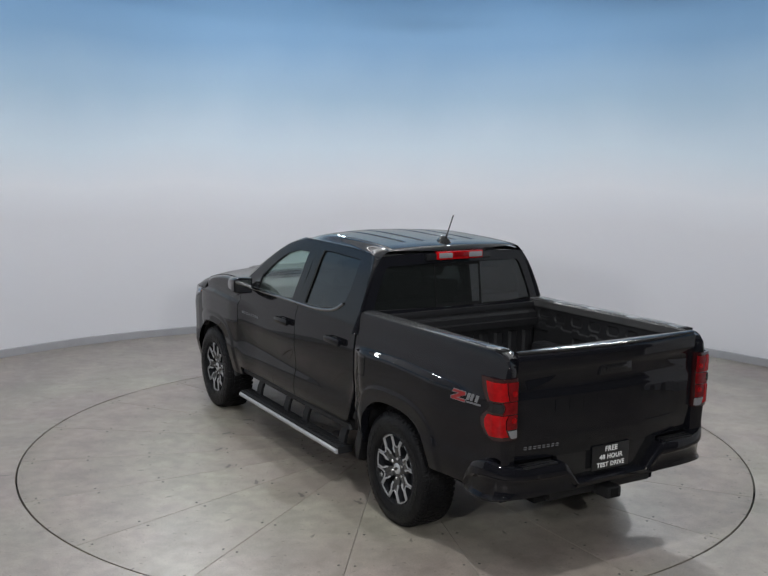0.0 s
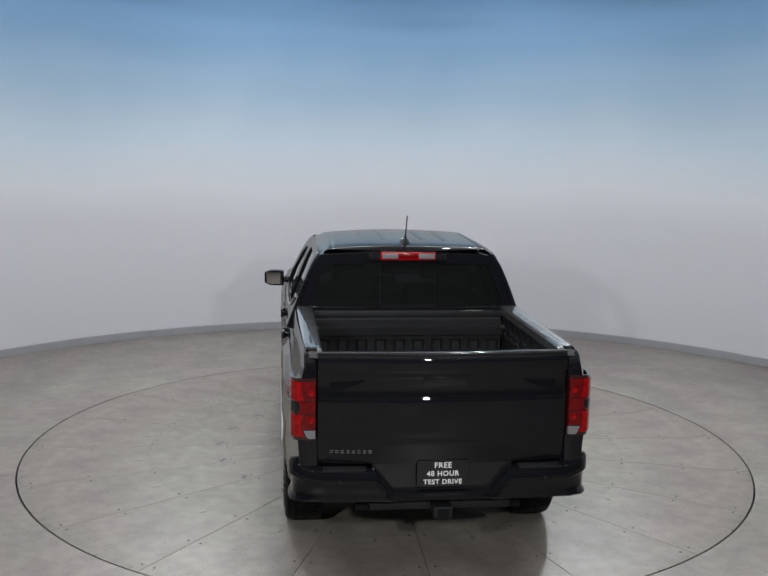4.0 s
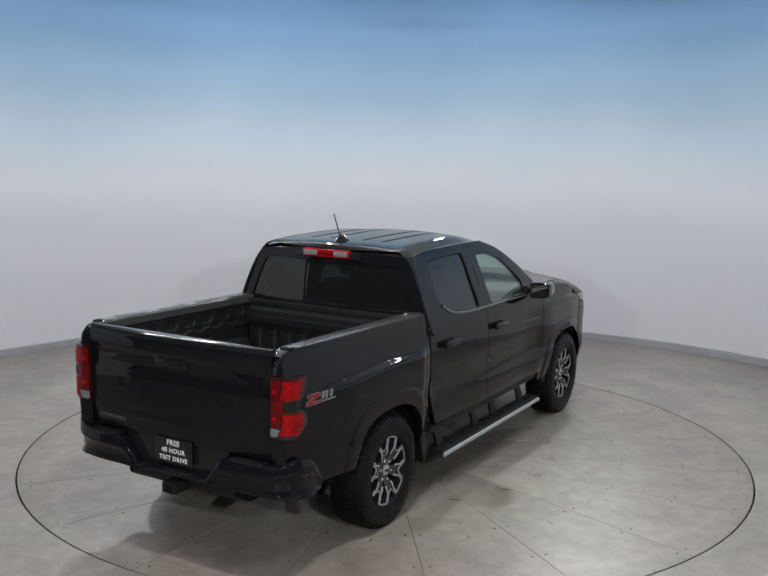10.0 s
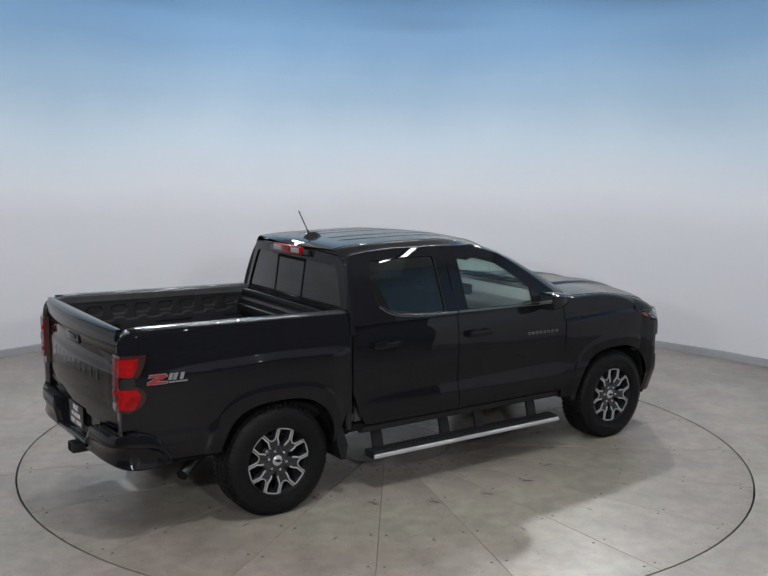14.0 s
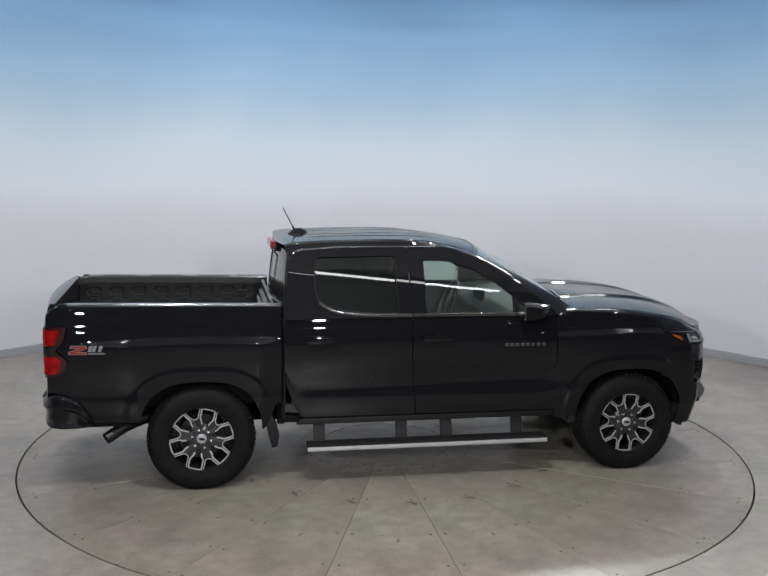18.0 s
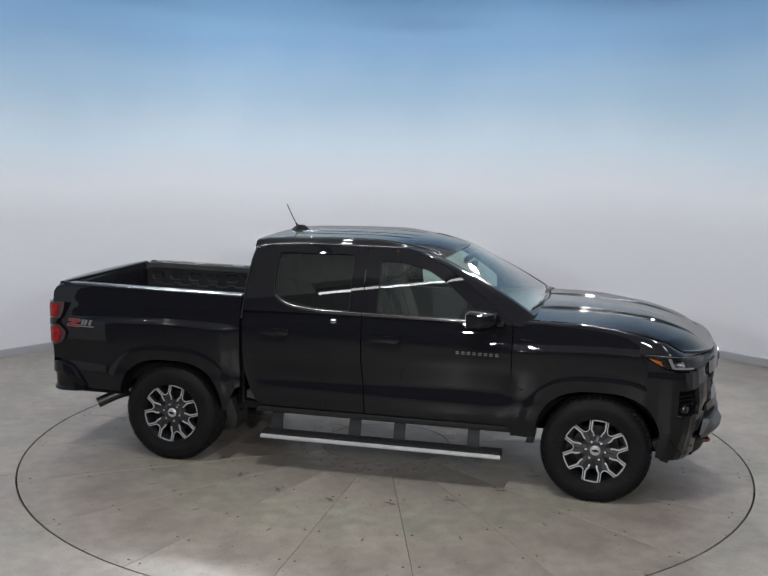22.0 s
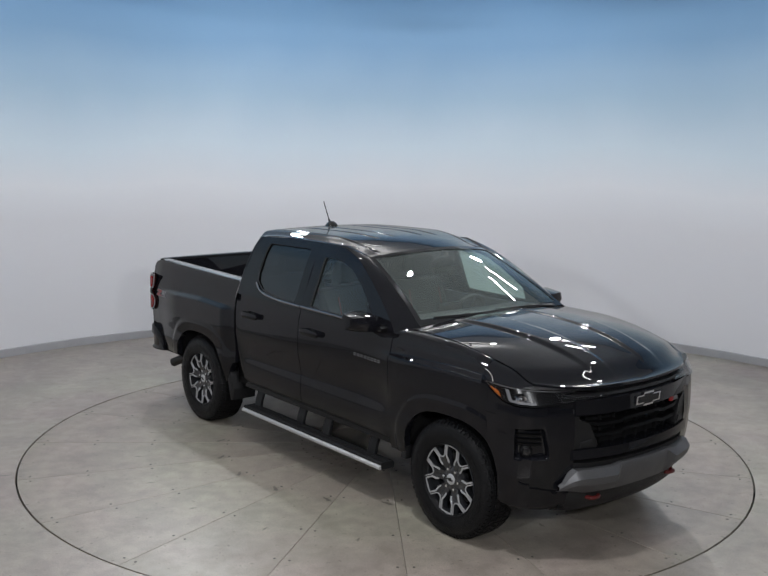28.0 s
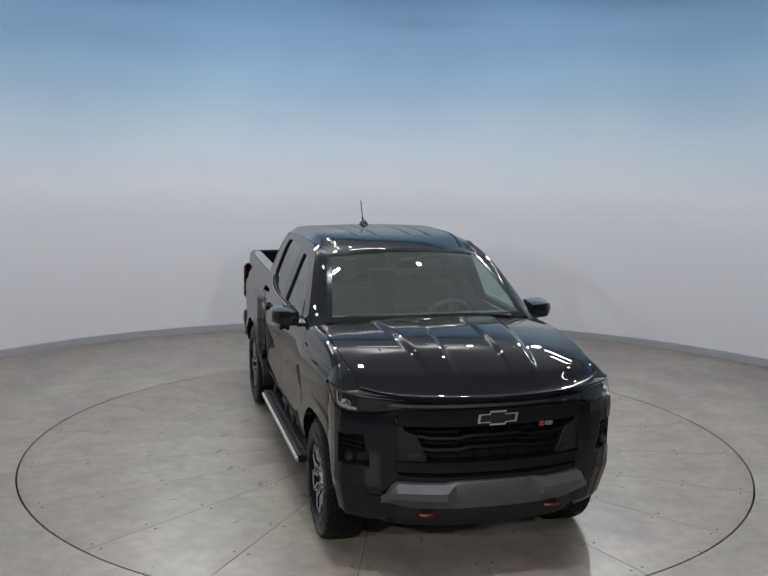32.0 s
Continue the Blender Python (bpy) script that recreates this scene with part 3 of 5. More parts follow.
def doors(truck, s):
    zt = lambda x: 1.262
    # rear door, with the cut round the rear wheel at its lower corner
    bm = side_panel(bmesh.new(), spread(-1.055, -0.098, 22), lambda x: 0.515 + 0.33 * step01(-0.93, -1.10, x) ** 1.6, zt, s, lean=lambda z: 0.03 * step01(1.0, 0.5, z))
    rear = part("rear_door", bm, PAINT, truck)
    part("window_frame", ring(bmesh.new(), dense(REAR_FRAME), dense(REAR_WINDOW), side_place(s), (0, -s, 0)), PAINT, rear)
    part("window_pane", pane(bmesh.new(), dense(REAR_WINDOW), side_place(s, 0.018)), GLASS_DARK, rear, "dark tinted privacy glass")
    seal = [(p[0], p[1]) for p in dense(REAR_WINDOW)]
    bm = tube(bmesh.new(), [side_place(s, 0.006)(*p) for p in seal + seal[:1]], disc_shape(0.005, 6), caps=False, up=(0, s, 0.4))
    part("window_seal", bm, PLASTIC, rear)
    handle(s, -0.775, 1.108, rear)
    bm = side_panel(bmesh.new(), spread(-0.090, 1.040, 24), lambda x: 0.515, zt, s, lean=lambda z: (0.03 * step01(1.0, 0.5, z)))
    front = part("front_door", bm, PAINT, truck)
    part("window_frame", ring(bmesh.new(), dense(FRONT_FRAME), dense(FRONT_WINDOW), side_place(s), (0, -s, 0)), PAINT, front)
    part("window_pane", pane(bmesh.new(), dense(FRONT_WINDOW), side_place(s, 0.018)), GLASS_FRONT, front, "clear greenish window glass")
    seal = dense(FRONT_WINDOW)
    bm = tube(bmesh.new(), [side_place(s, 0.006)(*p) for p in seal + seal[:1]], disc_shape(0.005, 6), caps=False, up=(0, s, 0.4))
    part("window_seal", bm, PLASTIC, front)
    handle(s, 0.105, 1.107, front)
    bm = badge_bars(bmesh.new(), 0.622, 0.957, 1.031, 0.019, 8, lambda x, z: (x, s * (half_width(x, z) + 0.0005), z), (0, s * 0.004, 0))
    part("badge", bm, BADGE, front, "row of small plain silver badge bars")
    # outside mirror
    bm = bmesh.new()
    rows = []
    for k in range(9):
        f = k / 8
        y = 0.90 + 0.175 * f
        q = 1 - 0.55 * max(0, f - 0.7) / 0.3 * 0.6 - 0.25 * max(0, 0.25 - f)
        x0, x1 = 0.738 - 0.01 * f, 0.738 + (0.225 - 0.03 * f) * q
        zc, h = 1.306 + 0.008 * f, 0.066 * q
        rows.append([(x0, s * y, zc - h), (x0 + 0.03, s * y, zc - h - 0.008), (x1 - 0.02, s * y, zc - h * 0.75), (x1, s * y, zc), (x1 - 0.015, s * y, zc + h * 0.8), (x0 + 0.03, s * y, zc + h + 0.006), (x0, s * y, zc + h)])
    vs = sheet(bm, rows, close=True)
    bm.faces.new(vs[0])
    bm.faces.new(vs[-1])
    bmesh.ops.recalc_face_normals(bm, faces=bm.faces[:])
    part("side_mirror", bm, PAINT, front, sharp=50)
    bm = bmesh.new()
    prism(bm, [(s * 0.915, 1.252), (s * 1.055, 1.262), (s * 1.06, 1.362), (s * 0.915, 1.362)], "x", 0.722, 0.728)
    part("mirror_glass", bm, mat("mirror_silver", (0.8, 0.82, 0.84), rough=0.03, metal=1.0), front)
    bm = bmesh.new()
    prism(bm, [(0.80, 1.262), (0.97, 1.255), (0.99, 1.285), (0.82, 1.312)], "y", s * 0.83, s * 0.925, 0.010)
    part("mirror_arm", bm, TRIM, front)
    bm = bmesh.new()
    sail = [side_place(s, -0.004)(x, z) for x, z in ((0.70, 1.288), (0.70, 1.398), (0.80, 1.325), (0.835, 1.288))]
    lo, hi = [bm.verts.new(p) for p in sail], [bm.verts.new((p[0], p[1] - s * 0.02, p[2])) for p in sail]
    bm.faces.new(lo)
    for k in range(4):
        bm.faces.new((lo[k], lo[(k + 1) % 4], hi[(k + 1) % 4], hi[k]))
    part("mirror_sail", bm, TRIM, front)
    # gloss moulding along the foot of the windows
    bm = bmesh.new()
    path = [side_place(s, -0.006)(x, z) for x, z in ((-0.80, 1.378), (-0.72, 1.328), (-0.60, 1.300), (-0.40, 1.284), (-0.2, 1.280), (-0.098, 1.279))]
    tube(bm, smooth_path(path, 20), disc_shape(0.007, 10, 0.012))
    part("belt_moulding", bm, BELT, rear)
    bm = bmesh.new()
    tube(bm, [side_place(s, -0.006)(x, 1.279 - 0.008 * x) for x in np.linspace(-0.088, 0.80, 14)], disc_shape(0.007, 10, 0.012))
    part("belt_moulding", bm, BELT, front)
    # rocker trim under both doors
    bm = bmesh.new()
    prism(bm, [(-0.93, 0.500), (1.16, 0.500), (1.14, 0.452), (-0.97, 0.452)], "y", s * 0.80, s * 0.852, 0.012)
    part("rocker_panel", bm, PLASTIC, truck, "black plastic sill under the doors")


def bed_side(truck, s):
    """One side wall of the cargo bed, with its rail cap and badge."""
    xs = spread(-2.74, -1.080, 96, ARCH_X)
    top = lambda x: lerp(x, [-2.74, -2.72, -2.69, -2.65, -2.6, -1.06], [1.305, 1.335, 1.356, 1.368, 1.374, 1.352])
    base = lambda x: arch_z(x, 0.53 + 0.225 * step01(-2.40, -2.68, x) if x < -1.9 else 0.44 + 0.2 * step01(-1.22, -1.10, x))
    ob = part("bed_side", side_panel(bmesh.new(), xs, base, top, s, rows=66, lip=0.06, lean=lambda z: 0), PAINT, truck)
    bm = bmesh.new()
    rows = []
    for x in spread(-2.72, -1.085, 30):
        z, w = top(x), half_width(x, top(x))
        rows.append([(x, s * (w - 0.012), z - 0.012), (x, s * (w - 0.012), z + 0.006), (x, s * (w - 0.03), z + 0.013), (x, s * 0.715, z + 0.010), (x, s * 0.70, z - 0.002), (x, s * 0.70, z - 0.05)])
    sheet(bm, rows)
    rail = part("rail_cap", bm, RAIL, truck, "ribbed black plastic rail cap")
    bm = bmesh.new()
    for k in range(3):
        y0, y1 = s * (0.725 + k * 0.026), s * (0.739 + k * 0.026)
        for x0 in (-2.5, -2.1, -1.7, -1.35):
            xe = min(x0 + 0.28, -1.10)
            sheet(bm, [[(x, y0, top(x) + 0.008), (x, y0, top(x) + 0.0125), (x, y1, top(x) + 0.0125), (x, y1, top(x) + 0.008)] for x in (x0, (x0 + xe) / 2, xe)])
    part("rail_ribs", bm, RAIL, rail)
    bm = bmesh.new()
    box(bm, -2.66, -2.59, min(s * 0.73, s * 0.79), max(s * 0.73, s * 0.79), 1.372, 1.384, 0.002)
    part("stake_pocket", bm, DARK, rail)
    if s > 0:
        # fuel flap with its gap
        def flap(grow, d):
            rows = []
            for k in range(9):
                z = 1.03 + (0.082 + grow) * (k / 4 - 1)
                e = abs(k / 4 - 1)
                w = (0.078 + grow) * (1 - 0.16 * e ** 6)
                rows.append([(-1.215 + w * q, half_width(-1.215 + w * q, z) + d, z) for q in np.linspace(-1, 1, 9)])
            return rows
        bm = bmesh.new()
        sheet(bm, flap(0.005, 0.0006))
        part("flap_gap", bm, DARK, ob)
        bm = bmesh.new()
        sheet(bm, flap(0.0, 0.0022))
        part("fuel_flap", bm, PAINT, ob, "flush black fuel filler flap")
    # red and silver side badge, plain slanted shapes
    def at(x, z, d=0.001):
        return (x, s * (half_width(x, z) + d), z)
    bm = bmesh.new()
    def slab(pts, d, idx):
        lo, hi = [bm.verts.new(at(*p)) for p in pts], [bm.verts.new(at(*p, d)) for p in pts]
        fs = [bm.faces.new(hi)] + [bm.faces.new((lo[i], lo[(i + 1) % len(pts)], hi[(i + 1) % len(pts)], hi[i])) for i in range(len(pts))]
        for f in fs:
            f.material_index = idx
    q = 1 if s < 0 else -1
    def bx(a):
        return -2.452 + q * (a - 0.13)
    slab([(bx(-0.006), 1.036), (bx(0.121), 1.036), (bx(0.126), 1.056), (bx(0.062), 1.057), (bx(0.127), 1.083), (bx(0.120), 1.102), (bx(0.010), 1.102), (bx(0.004), 1.081), (bx(0.058), 1.081), (bx(-0.006), 1.056)], 0.003, 1)
    slab([(bx(0.0), 1.040), (bx(0.115), 1.040), (bx(0.12), 1.052), (bx(0.045), 1.052), (bx(0.12), 1.082), (bx(0.115), 1.098), (bx(0.015), 1.098), (bx(0.01), 1.085), (bx(0.075), 1.085), (bx(0.0), 1.054)], 0.004, 0)
    for a in (0.128, 0.158, 0.20):
        slab([(bx(a), 1.058), (bx(a + 0.022), 1.058), (bx(a + 0.038), 1.100), (bx(a + 0.012), 1.100)], 0.004, 1)
    slab([(bx(0.13), 1.040), (bx(0.25), 1.042), (bx(0.252), 1.052), (bx(0.132), 1.050)], 0.004, 1)
    part("badge", bm, [RED_PAINT, BADGE], ob, "slanted red and silver badge shapes")


def fender(truck, s):
    xs = spread(1.048, 2.0, 64, ARCH_X + [1.944, 1.946])
    top = lambda x: 1.098 if x > 1.945 else curve(x, (1.04, 1.2, 1.5, 1.8, 1.95), (1.262, 1.282, 1.268, 1.232, 1.165))
    base = lambda x: arch_z(x, 0.44)
    ob = part("front_fender", side_panel(bmesh.new(), xs, base, top, s, rows=48), PAINT, truck)
    # upper roll towards the bonnet
    bm = bmesh.new()
    rows = []
    for x in spread(1.05, 1.944, 20):
        w, z = half_width(x, top(x)), top(x)
        ye = hood_edge(x) + 0.005
        ze = hood_z(x, hood_edge(x)) - 0.004
        rows.append([(x, s * w, z)] + [(x, s * (w + (ye - w) * f), z + (ze - z) * (1 - (1 - f) ** 2)) for f in (0.25, 0.5, 0.75, 1.0)] + [(x, s * (ye - 0.004), ze - 0.03)])
    sheet(bm, rows)
    part("fender_top", bm, PAINT, ob)
    bm = bmesh.new()
    prism(bm, [(1.10, 1.165), (1.18, 1.158), (1.185, 1.166), (1.11, 1.174)], "y", s * (half_width(1.14, 1.165) - 0.003), s * (half_width(1.14, 1.165) + 0.006), 0.002)
    part("vent_trim", bm, TRIM, ob)


def hood_edge(x):
    return curve(x, (1.05, 1.2, 1.6, 1.9, 2.05, 2.2, 2.3), (0.80, 0.805, 0.805, 0.793, 0.782, 0.765, 0.745))


def hood_z(x, y):
    """The bonnet's height: a long crown, two crisp creases and a shallow middle."""
    z = curve(x, (1.05, 1.2, 1.5, 1.75, 1.95, 2.1, 2.25, 2.38, 2.45, 2.52), (1.347, 1.346, 1.341, 1.325, 1.299, 1.267, 1.222, 1.172, 1.138, 1.10))
    a = abs(y)
    z -= 0.045 * (a / 0.8) ** 2.2 + 0.032 * step01(1.5, 2.2, x) * (a / 0.8) ** 4
    fade = step01(1.1, 1.35, x) * step01(2.48, 2.0, x)
    e = 0.45 - 0.10 * (x - 1.2)
    z += 0.017 * fade * (1 - step01(e - 0.02, e + 0.025, a)) - 0.010 * fade * (1 - step01(0.16, 0.19, a))
    return z


def hood_front(f):
    f = abs(f)
    return 2.492 - 0.09 * f ** 2 - 0.145 * f ** 5


def hood_rim(f):
    """Height of the bonnet's front edge."""
    return curve(abs(f), (0, 0.5, 0.75, 0.9, 1.0), (1.099, 1.108, 1.114, 1.121, 1.131))


def hood(truck):
    bm = bmesh.new()
    rows = []
    ys = sorted({round(q * 0.8 / 64 * s, 4) for q in range(65) for s in (-1, 1)})
    for i in range(61):
        u = i / 60
        row = []
        for y in ys:
            f = y / 0.8
            xr = 1.235 - 0.10 * f * f
            x = xr + (hood_front(f) - xr) * (u ** 0.9)
            yy = f * min(0.8, hood_edge(x))
            k = step01(0.80, 1.0, u) ** 2
            row.append((x, yy, hood_z(x, yy) * (1 - k) + hood_rim(f) * k))
        rows.append(row)
    low = [(p[0] + 0.002, p[1], p[2] - 0.014) for p in rows[-1]]
    low2 = [(p[0] - 0.05, p[1], p[2] - 0.020) for p in rows[-1]]
    back = [(p[0] - 0.01, p[1], p[2] - 0.02) for p in rows[0]]
    sheet(bm, [back] + rows + [low, low2])
    part("hood", bm, PAINT, truck, sharp=24)
    # dark cowl and wipers below the windscreen
    bm = bmesh.new()
    sheet(bm, [[(1.05 + 0.22 * u + 0.02 * (1 - (y / 0.8) ** 2), y, 1.325 - 0.035 * u - 0.035 * (y / 0.8) ** 2) for y in np.linspace(-0.80, 0.80, 21)] for u in (0, 0.5, 1.0)])
    part("cowl", bm, PLASTIC, truck)
    for y0, y1 in ((0.62, 0.02), (-0.02, -0.60)):
        bm = bmesh.new()
        tube(bm, [(1.19, y0, 1.335), (1.205, (y0 + y1) / 2, 1.352), (1.16, y1, 1.352)], [(-0.008, -0.005), (0.008, -0.005), (0.006, 0.010), (-0.006, 0.010)])
        tube(bm, [(1.22, y0 - 0.02, 1.335), (1.185, y0 - 0.3, 1.358)], disc_shape(0.008, 6))
        part("wiper", bm, PLASTIC, truck)


def wind_point(f, g):
    """The windscreen: f across from -1 to 1, g from its foot to its head."""
    foot_x, foot_y, foot_z = 1.235 - 0.06 * f * f, 0.745 * f, 1.325 - 0.008 * f * f
    head_x, head_y, head_z = 0.53 - 0.10 * f * f, 0.602 * f, 1.752 - 0.05 * f * f
    b = 4 * g * (1 - g) * 0.018
    return (foot_x + (head_x - foot_x) * g + b * 0.5, foot_y + (head_y - foot_y) * g, foot_z + (head_z - foot_z) * g + b)


def roof_skin(x, f):
    """The roof's free shape: flat crown, shallow ribs, a ditch beside each edge."""
    a = abs(f)
    zc = curve(x, (-1.085, -1.065, -1.04, -1.0, -0.9, -0.6, -0.2, 0.1, 0.3, 0.45, 0.54), (1.752, 1.779, 1.795, 1.805, 1.815, 1.826, 1.831, 1.823, 1.804, 1.776, 1.754))
    zs = curve(x, (-1.05, -1.0, -0.92, -0.55, -0.112, 0.20, 0.33, 0.43), (1.712, 1.728, 1.750, 1.770, 1.770, 1.760, 1.732, 1.702))
    z = zc - 0.020 * a ** 2 - (zc - 0.020 - zs) * step01(0.84, 1.0, a)
    rib = step01(-0.85, -0.75, x) * step01(0.2, 0.1, x)
    z -= 0.009 * rib * (math.exp(-((a - 0.22) / 0.018) ** 2) + math.exp(-((a - 0.48) / 0.018) ** 2))
    z -= 0.010 * math.exp(-((a - 0.83) / 0.014) ** 2) * step01(-1.06, -1.02, x) * step01(0.42, 0.34, x)
    return Vector((x, f * (glass_y(zs) + 0.004 - 0.048 * step01(0.15, 0.43, x) * a), z))


def roof_point(u, f):
    """The roof from its rear edge to the head of the windscreen."""
    x0, x1 = -1.075 + 0.05 * f * f, 0.53 - 0.10 * f * f
    return roof_skin(x0 + (x1 - x0) * u, f) + (Vector(wind_point(f, 1.0)) - roof_skin(x1, f)) * step01(0.62, 1.0, u)


def cab(truck):
    # roof skin with shallow ribs; its edges follow the tops of the door frames
    bm = bmesh.new()
    rows = []
    fs = np.linspace(-1, 1, 241)
    for i in range(61):
        rows.append([roof_point(i / 60, f) for f in fs])
    sheet(bm, rows)
    part("roof", bm, PAINT, truck, sharp=60)
    # black header over the windscreen
    bm = bmesh.new()
    sheet(bm, [[wind_point(f, g) for f in np.linspace(-1.0, 1.0, 25)] for g in np.linspace(0, 1, 13)])
    wind = part("windscreen", bm, GLASS_WIND, truck, "large clear windscreen with a dark edge band")
    bm = bmesh.new()
    o = [wind_point(f, 0.0) for f in np.linspace(-1, 1, 21)] + [wind_point(1, g) for g in np.linspace(0.1, 0.9, 8)] + [wind_point(f, 1.0) for f in np.linspace(1, -1, 21)] + [wind_point(-1, g) for g in np.linspace(0.9, 0.1, 8)]
    i = [wind_point(f, 0.06) for f in np.linspace(-0.95, 0.95, 21)] + [wind_point(0.95, g) for g in np.linspace(0.13, 0.87, 8)] + [wind_point(f, 0.955) for f in np.linspace(0.95, -0.95, 21)] + [wind_point(-0.95, g) for g in np.linspace(0.87, 0.13, 8)]
    sheet(bm, [[Vector(p) + Vector((0.004, 0, 0.004)) for p in o + o[:1]], [Vector(p) + Vector((0.004, 0, 0.004)) for p in i + i[:1]]])
    part("edge_band", bm, TRIM, wind)
    bm = bmesh.new()
    lathe(bm, [(0.0, 0.0), (0.075, 0.004), (0.085, 0.02), (0.06, 0.045), (0.0, 0.05)], 18, "z")
    part("camera_pod", bm, PLASTIC, wind, m=pose(0.60, 0.0, 1.63, 0, -40, 0) @ Matrix.Diagonal((0.9, 1.3, 1, 1)))
    bm = bmesh.new()
    box(bm, 0.60, 0.63, -0.12, 0.12, 1.555, 1.615, 0.012)
    part("inside_mirror", bm, PLASTIC, truck)
    for s in (1, -1):
        # pillar between the windscreen and the door frame
        bm = bmesh.new()
        edge = [(x, s * glass_y(z), z) for x, z in [(1.12, 1.262)] + FRONT_FRAME[:3:-1][0:6] + [(0.102, 1.762)]]
        edge = smooth_path(edge, 15)
        wind_e = [Vector(wind_point(s * 1.0, g)) + Vector((0.003, 0, 0.003)) for g in np.linspace(-0.08, 1.0, 12)] + [roof_point(u, s * 0.995) + Vector((0, 0, 0.001)) for u in (0.935, 0.865, 0.785)]
        mid = [(a + b) / 2 + Vector((0.010, s * 0.010, 0.010)) * min(1.0, (a - b).length / 0.08) for a, b in zip(edge, wind_e)]
        sheet(bm, [[p - Vector((0, s * 0.02, 0.0)) for p in edge], edge, mid, wind_e, [p - Vector((0.02, 0, 0.02)) for p in wind_e]])
        part("windscreen_pillar", bm, PAINT, truck)
    # rear wall of the cab
    def back(y, z):
        return (-1.118 + 0.14 * (z - 1.36) + 0.05 * (y / 0.7) ** 2, y, z)
    outer = [(-0.815, 1.262), (-0.815, 1.30), (-0.765, 1.45), (-0.70, 1.62), (-0.635, 1.735), (0.0, 1.768), (0.635, 1.735), (0.70, 1.62), (0.765, 1.45), (0.815, 1.30), (0.815, 1.262), (0.0, 1.262)]
    inner = [(-0.68, 1.352), (-0.722, 1.362), (-0.69, 1.46), (-0.635, 1.60), (-0.585, 1.668), (0.0, 1.682), (0.585, 1.668), (0.635, 1.60), (0.69, 1.46), (0.722, 1.362), (0.68, 1.352), (0.0, 1.348)]
    part("cab_back", ring(bmesh.new(), dense(outer, 4), dense(inner, 4), back, (1, 0, 0)), PAINT, truck)
    glass_ob = part("rear_window", pane(bmesh.new(), dense(inner, 4), lambda y, z: (back(y, z)[0] + 0.012, y, z)), GLASS_DARK, truck, "dark tinted rear window with a sliding middle pane")
    for z0, z1 in ((1.352, 1.374), (1.652, 1.676)):
        bm = bmesh.new()
        sheet(bm, [[Vector(back(y, z)) + Vector((0.009, 0, 0)) for y in (-0.2, -0.1, 0.0, 0.1, 0.2)] for z in (z0, z1)])
        part("pane_rail", bm, DARK, glass_ob)
    for y in (-0.205, 0.205):
        bm = bmesh.new()
        tube(bm, [Vector(back(y, z)) + Vector((0.008, 0, 0)) for z in (1.35, 1.68)], [(-0.004, -0.002), (0.004, -0.002), (0.004, 0.002), (-0.004, 0.002)], up=(1, 0, 0))
        part("pane_divider", bm, DARK, glass_ob)
    for s in (1, -1):
        bm = bmesh.new()
        side_e = [Vector((x, s * glass_y(z), z)) for x, z in [(-1.045, 1.20), (-1.045, 1.262), (-1.043, 1.36), (-1.04, 1.45), (-1.025, 1.56), (-1.0, 1.655), (-0.965, 1.705), (-0.92, 1.745)]]
        rear_e = [Vector(back(s * y, z)) for y, z in [(0.815, 1.20), (0.815, 1.262), (0.79, 1.36), (0.765, 1.45), (0.725, 1.56), (0.69, 1.64), (0.665, 1.69), (0.635, 1.735)]]
        mid = [Vector((b.x * 0.62 + a.x * 0.38 - 0.012, a.y * 0.62 + b.y * 0.38 + s * 0.010, (a.z + b.z) / 2)) for a, b in zip(side_e, rear_e)]
        q1 = [a.lerp(m, 0.55) + Vector((-0.002, s * 0.006, 0)) for a, m in zip(side_e, mid)]
        q2 = [m.lerp(b, 0.45) + Vector((-0.006, s * 0.002, 0)) for m, b in zip(mid, rear_e)]
        sheet(bm, [side_e, q1, mid, q2, rear_e])
        part("cab_corner", bm, PAINT, truck, sharp=80)
        bm = bmesh.new()
        sheet(bm, [[(-1.05, s * 0.858, z), (-1.062, s * 0.855, z), (-1.10, s * 0.83, z), (-1.115, s * 0.80, z), (-1.115, s * 0.4, z), (-1.115, 0, z)] for z in (0.5, 0.8, 1.1, 1.27)])
        part("cab_back_lower", bm, PAINT, truck)
    # black panel and stop lamp above the rear window
    bm = bmesh.new()
    box(bm, -1.092, -1.062, -0.29, 0.29, 1.70, 1.752, 0.01)
    lamp = part("high_stop_lamp", bm, TRIM, truck, "red and clear high stop lamp in a black panel")
    for y0, y1, m_, z0, z1 in ((-0.205, 0.205, RED, 1.705, 1.765), (-0.196, -0.075, CLEAR, 1.716, 1.757), (0.075, 0.196, CLEAR, 1.716, 1.757), (-0.07, 0.07, RED_MID, 1.722, 1.756)):
        bm = bmesh.new()
        d = 0.0 if z1 > 1.76 else 0.006
        box(bm, -1.112 - d, -1.07, y0, y1, z0, z1, 0.008)
        part("lens", bm, m_, lamp)
    # aerial
    bm = bmesh.new()
    lathe(bm, [(0.0, 0.05), (0.018, 0.048), (0.04, 0.03), (0.062, 0.0), (0.0, 0.0)], 20, "z")
    for v in bm.verts:
        v.co.x *= 1.5
        v.co.y *= 0.75
    base = part("antenna_base", bm, TRIM, truck, m=pose(-0.875, 0.0, 1.808))
    bm = bmesh.new()
